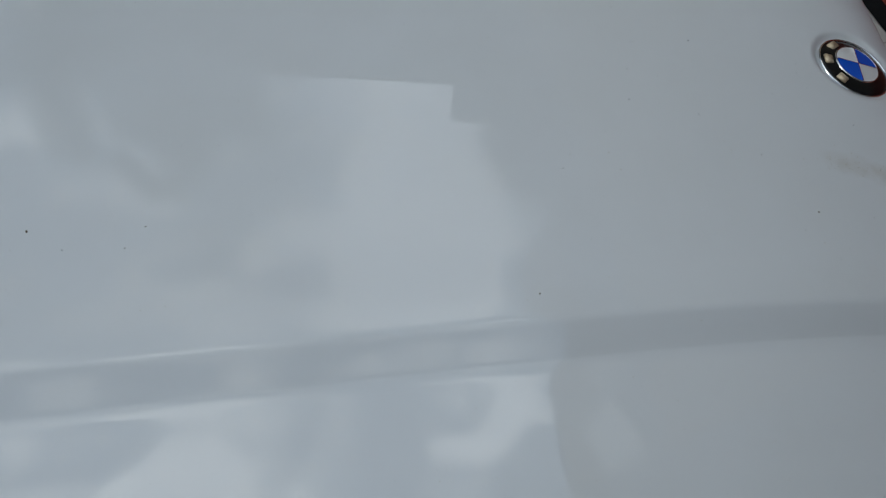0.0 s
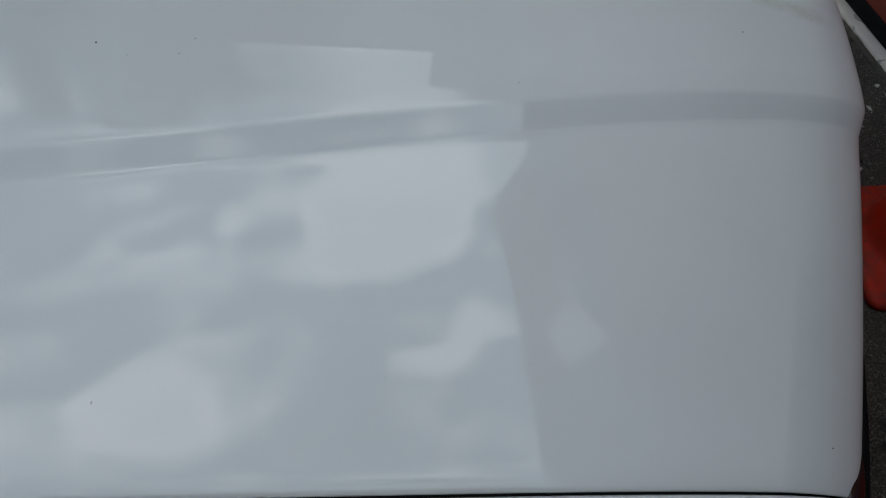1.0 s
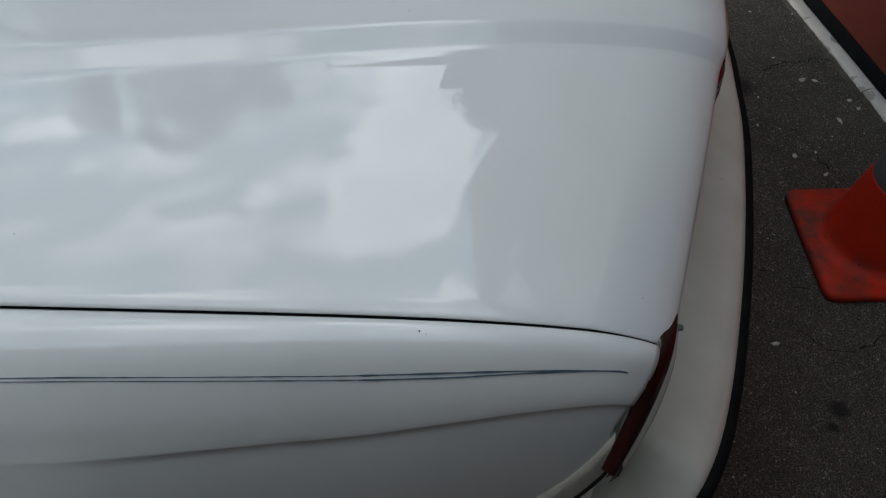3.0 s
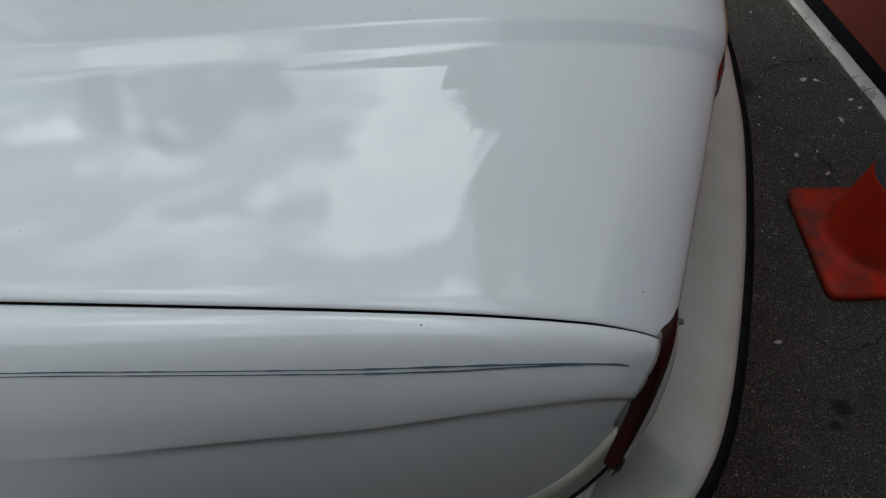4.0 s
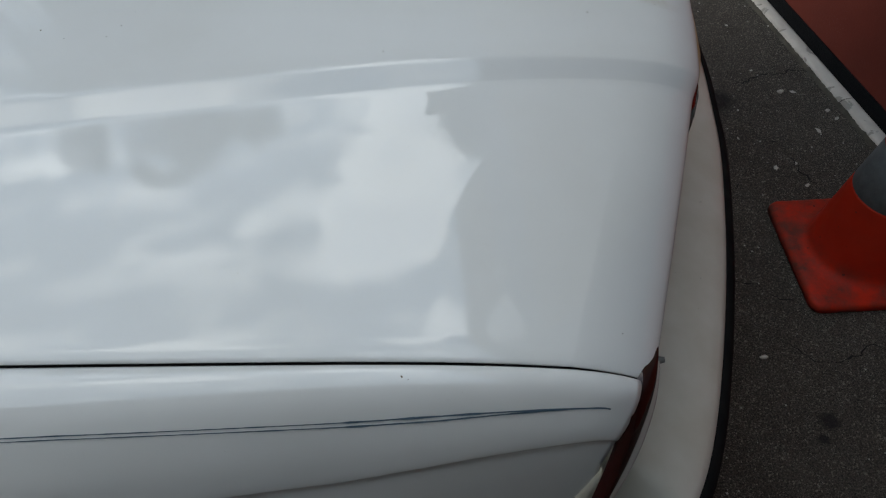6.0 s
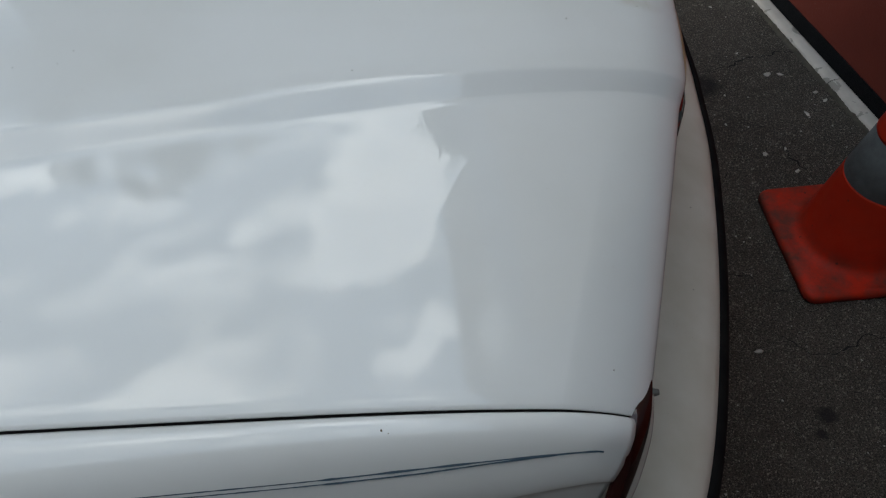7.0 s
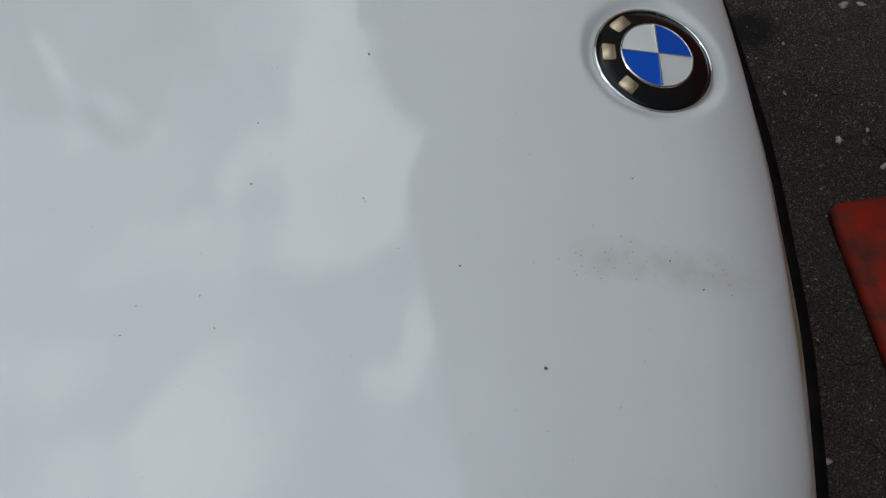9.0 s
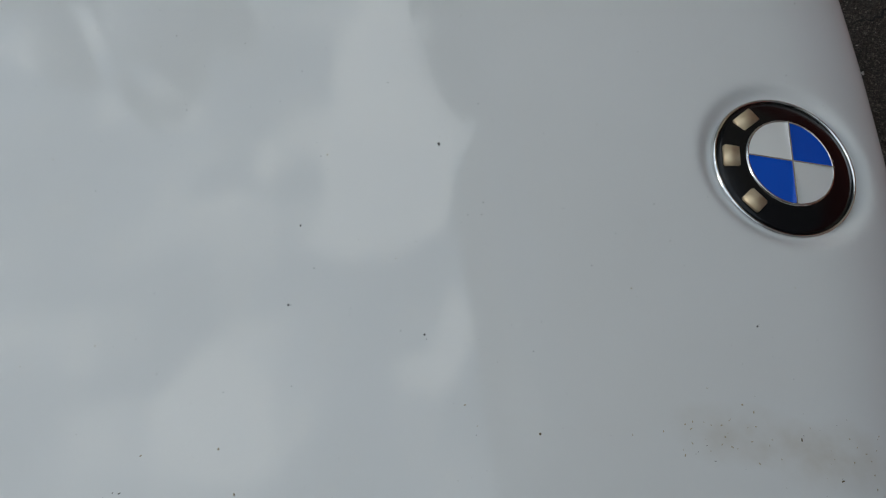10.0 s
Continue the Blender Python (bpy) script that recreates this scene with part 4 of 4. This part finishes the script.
# ---- surroundings mirrored in the paint ----
def facade(name, x0, x1, y0, y1, h, mat, label, windows=()):
    b = empty(name, Matrix.Translation(((x0 + x1) / 2, (y0 + y1) / 2, 0)), label, "building")
    hw, hd = (x1 - x0) / 2, (y1 - y0) / 2
    bm = bmesh.new()
    box(bm, -hw, hw, -hd, hd, 0, h)
    part("wall", bm, mat, b, smooth=False)
    bm = bmesh.new()
    box(bm, -hw - 0.12, hw + 0.12, -hd - 0.12, hd + 0.12, h, h + 0.12)
    part("roof", bm, M_TILE, b, smooth=False)
    near = -hd if y0 > 0 else hd
    o = -1 if y0 > 0 else 1
    for wx, wz in windows:
        bm = bmesh.new()
        box(bm, wx - 0.5, wx + 0.5, near, near + o * 0.03, wz - 0.6, wz + 0.6)
        w = part("window", bm, M_WHITE, b, smooth=False)
        bm = bmesh.new()
        box(bm, wx - 0.43, wx + 0.43, near + o * 0.01, near + o * 0.036, wz - 0.53, wz + 0.53)
        part("pane", bm, M_GLASS, w, smooth=False)
    return b


facade("building", -0.86, 4.2, 6.95, 11.0, 8.85, M_GREYWALL, "taller grey rendered house end", ((0.4, 2.4), (0.4, 5.4)))
facade("building", -6.6, -0.98, 7.05, 11.0, 8.02, M_GREYWALL, "plain grey rendered building with a flat tiled roof", ((-1.6, 2.2), (0.6, 2.2), (-1.6, 5.2), (0.6, 5.2)))
facade("building", -16.0, -6.8, 8.6, 12.0, 5.9, M_CREAM, "low cream rendered building behind the trees", ((-4, 2.2), (-1, 2.2), (2, 2.2), (4, 2.2)))
facade("building", -9.0, 5.0, -8.5, -2.6, 3.5, M_OLIVE, "long low olive-beige building behind the parking bay", ((-3, 2.0), (-1, 2.0), (1, 2.0), (3, 2.0)))


def tree(x, y, h, spread, seed, n_leaves=11000):
    rnd = random.Random(seed)
    t = empty("tree", Matrix.Translation((x, y, 0)), "leafy green tree with an uneven open crown", "tree", "trees beyond the car")
    bm = bmesh.new()
    tips = []

    def limb(p, d, length, r, depth):
        k = 6
        rows = []
        q = p.copy()
        for i in range(5):
            f = i / 4
            rr = r * (1 - 0.55 * f)
            side = d.orthogonal().normalized()
            up = d.cross(side)
            rows.append([q + (side * math.cos(2 * math.pi * j / k) + up * math.sin(2 * math.pi * j / k)) * rr for j in range(k)])
            q = q + d * (length / 4) + Vector((rnd.uniform(-1, 1), rnd.uniform(-1, 1), 0)) * length * 0.03
        sheet(rows, bm, True)
        if depth == 0:
            tips.append(q)
            return
        for _ in range(4 if depth > 1 else 3):
            nd = (d + Vector((rnd.uniform(-1, 1), rnd.uniform(-1, 1), rnd.uniform(-0.2, 0.6))) * 0.85).normalized()
            limb(q - d * rnd.uniform(0, length * 0.3), nd, length * rnd.uniform(0.55, 0.75), r * 0.5, depth - 1)

    limb(Vector((0, 0, 0)), Vector((0, 0, 1)), h * 0.42, 0.16, 3)
    part("trunk", bm, M_BARK, t)
    top = max(p.z for p in tips)
    wide = max(math.hypot(p.x, p.y) for p in tips)
    vs, fs = [], []
    for i in range(n_leaves):
        c = rnd.choice(tips)
        p = c + Vector((rnd.gauss(0, 0.24), rnd.gauss(0, 0.24), rnd.gauss(0, 0.20)))
        a, b = rnd.uniform(0, 6.28), rnd.uniform(-0.9, 0.9)
        u = Vector((math.cos(a), math.sin(a), b)).normalized()
        v = u.orthogonal().normalized() * rnd.uniform(0.015, 0.026)
        u = u * rnd.uniform(0.038, 0.066)
        k = len(vs)
        vs += [p - u, p + v, p + u, p - v]
        fs.append((k, k + 1, k + 2, k + 3))
    me = bpy.data.meshes.new("crown")
    me.from_pydata(vs, [], fs)
    me.materials.append(M_LEAF)
    ob = new("crown", me)
    ob.parent = t
    t.scale = (spread / wide, spread / wide, h / top)
    return t


tree(-4.6, 4.9, 8.3, 1.05, 4, 24000)
tree(-3.5, 5.2, 7.5, 0.95, 9, 20000)
tree(-5.7, 5.1, 7.6, 0.85, 17, 16000)
tree(-2.75, 5.4, 7.3, 0.42, 21, 6000)
tree(-8.6, 4.6, 7.4, 1.0, 25, 14000)


def bush(q, d, z, size, seed):
    rnd = random.Random(seed)
    vs, fs = [], []
    for i in range(int(5200 * size)):
        p = Vector((rnd.gauss(0, 0.5), rnd.gauss(0, 0.5), abs(rnd.gauss(0, 0.6)))) * size
        a = rnd.uniform(0, 6.28)
        u = Vector((math.cos(a), math.sin(a), rnd.uniform(-0.8, 0.8))).normalized()
        v = u.orthogonal().normalized() * rnd.uniform(0.012, 0.02)
        u = u * rnd.uniform(0.04, 0.07)
        k = len(vs)
        vs += [p - u, p + v, p + u, p - v]
        fs.append((k, k + 1, k + 2, k + 3))
    me = bpy.data.meshes.new("rooftop_plant")
    me.from_pydata(vs, [], fs)
    me.materials.append(M_LEAF)
    ob = new("rooftop_plant", me)
    ob.location = along(q, d, z)
    return tagged(ob, "leafy green plant growing on the parapet", "plant", "plants on the parapet", "stuff")


bush(2.80, 0.12, 5.00, 0.28, 2)
bush(3.05, 0.12, 5.02, 0.36, 5)
bush(3.28, 0.12, 5.15, 0.42, 6)
bush(3.55, 0.12, 5.08, 0.38, 8)
bush(3.95, 0.12, 4.95, 0.30, 12)


# rounded ridge tiles along the parapet's top: two stand proud at its broken end
def ridge_tile(q, z, big):
    bm = sheet([[(-0.13 + 0.065 * i, big * 0.075 * math.cos(radians(30 * j)), big * 0.085 * math.sin(radians(30 * j))) for j in range(7)] for i in range(5)])
    ob = part("ridge_tile", bm, M_TILE)
    thick(ob, 0.012)
    ob.matrix_world = WALL @ Matrix.Translation((0.15, q, z))
    return tagged(ob, "curved clay ridge tile on the parapet", "roof tile", "ridge tiles on the parapet")


ridge_tile(2.62, 6.99, 1.35)
ridge_tile(2.36, 7.07, 1.35)
for k in range(13):
    q = 2.08 - 0.165 * k
    ridge_tile(q, (7.10 + (2.06 - q) * 0.075 if q > 1.0 else 7.18 + (1.0 - q) * 0.22) - 0.02, 0.7 + 0.25 * abs(noise.noise((k * 1.7, 0.2, 0))))
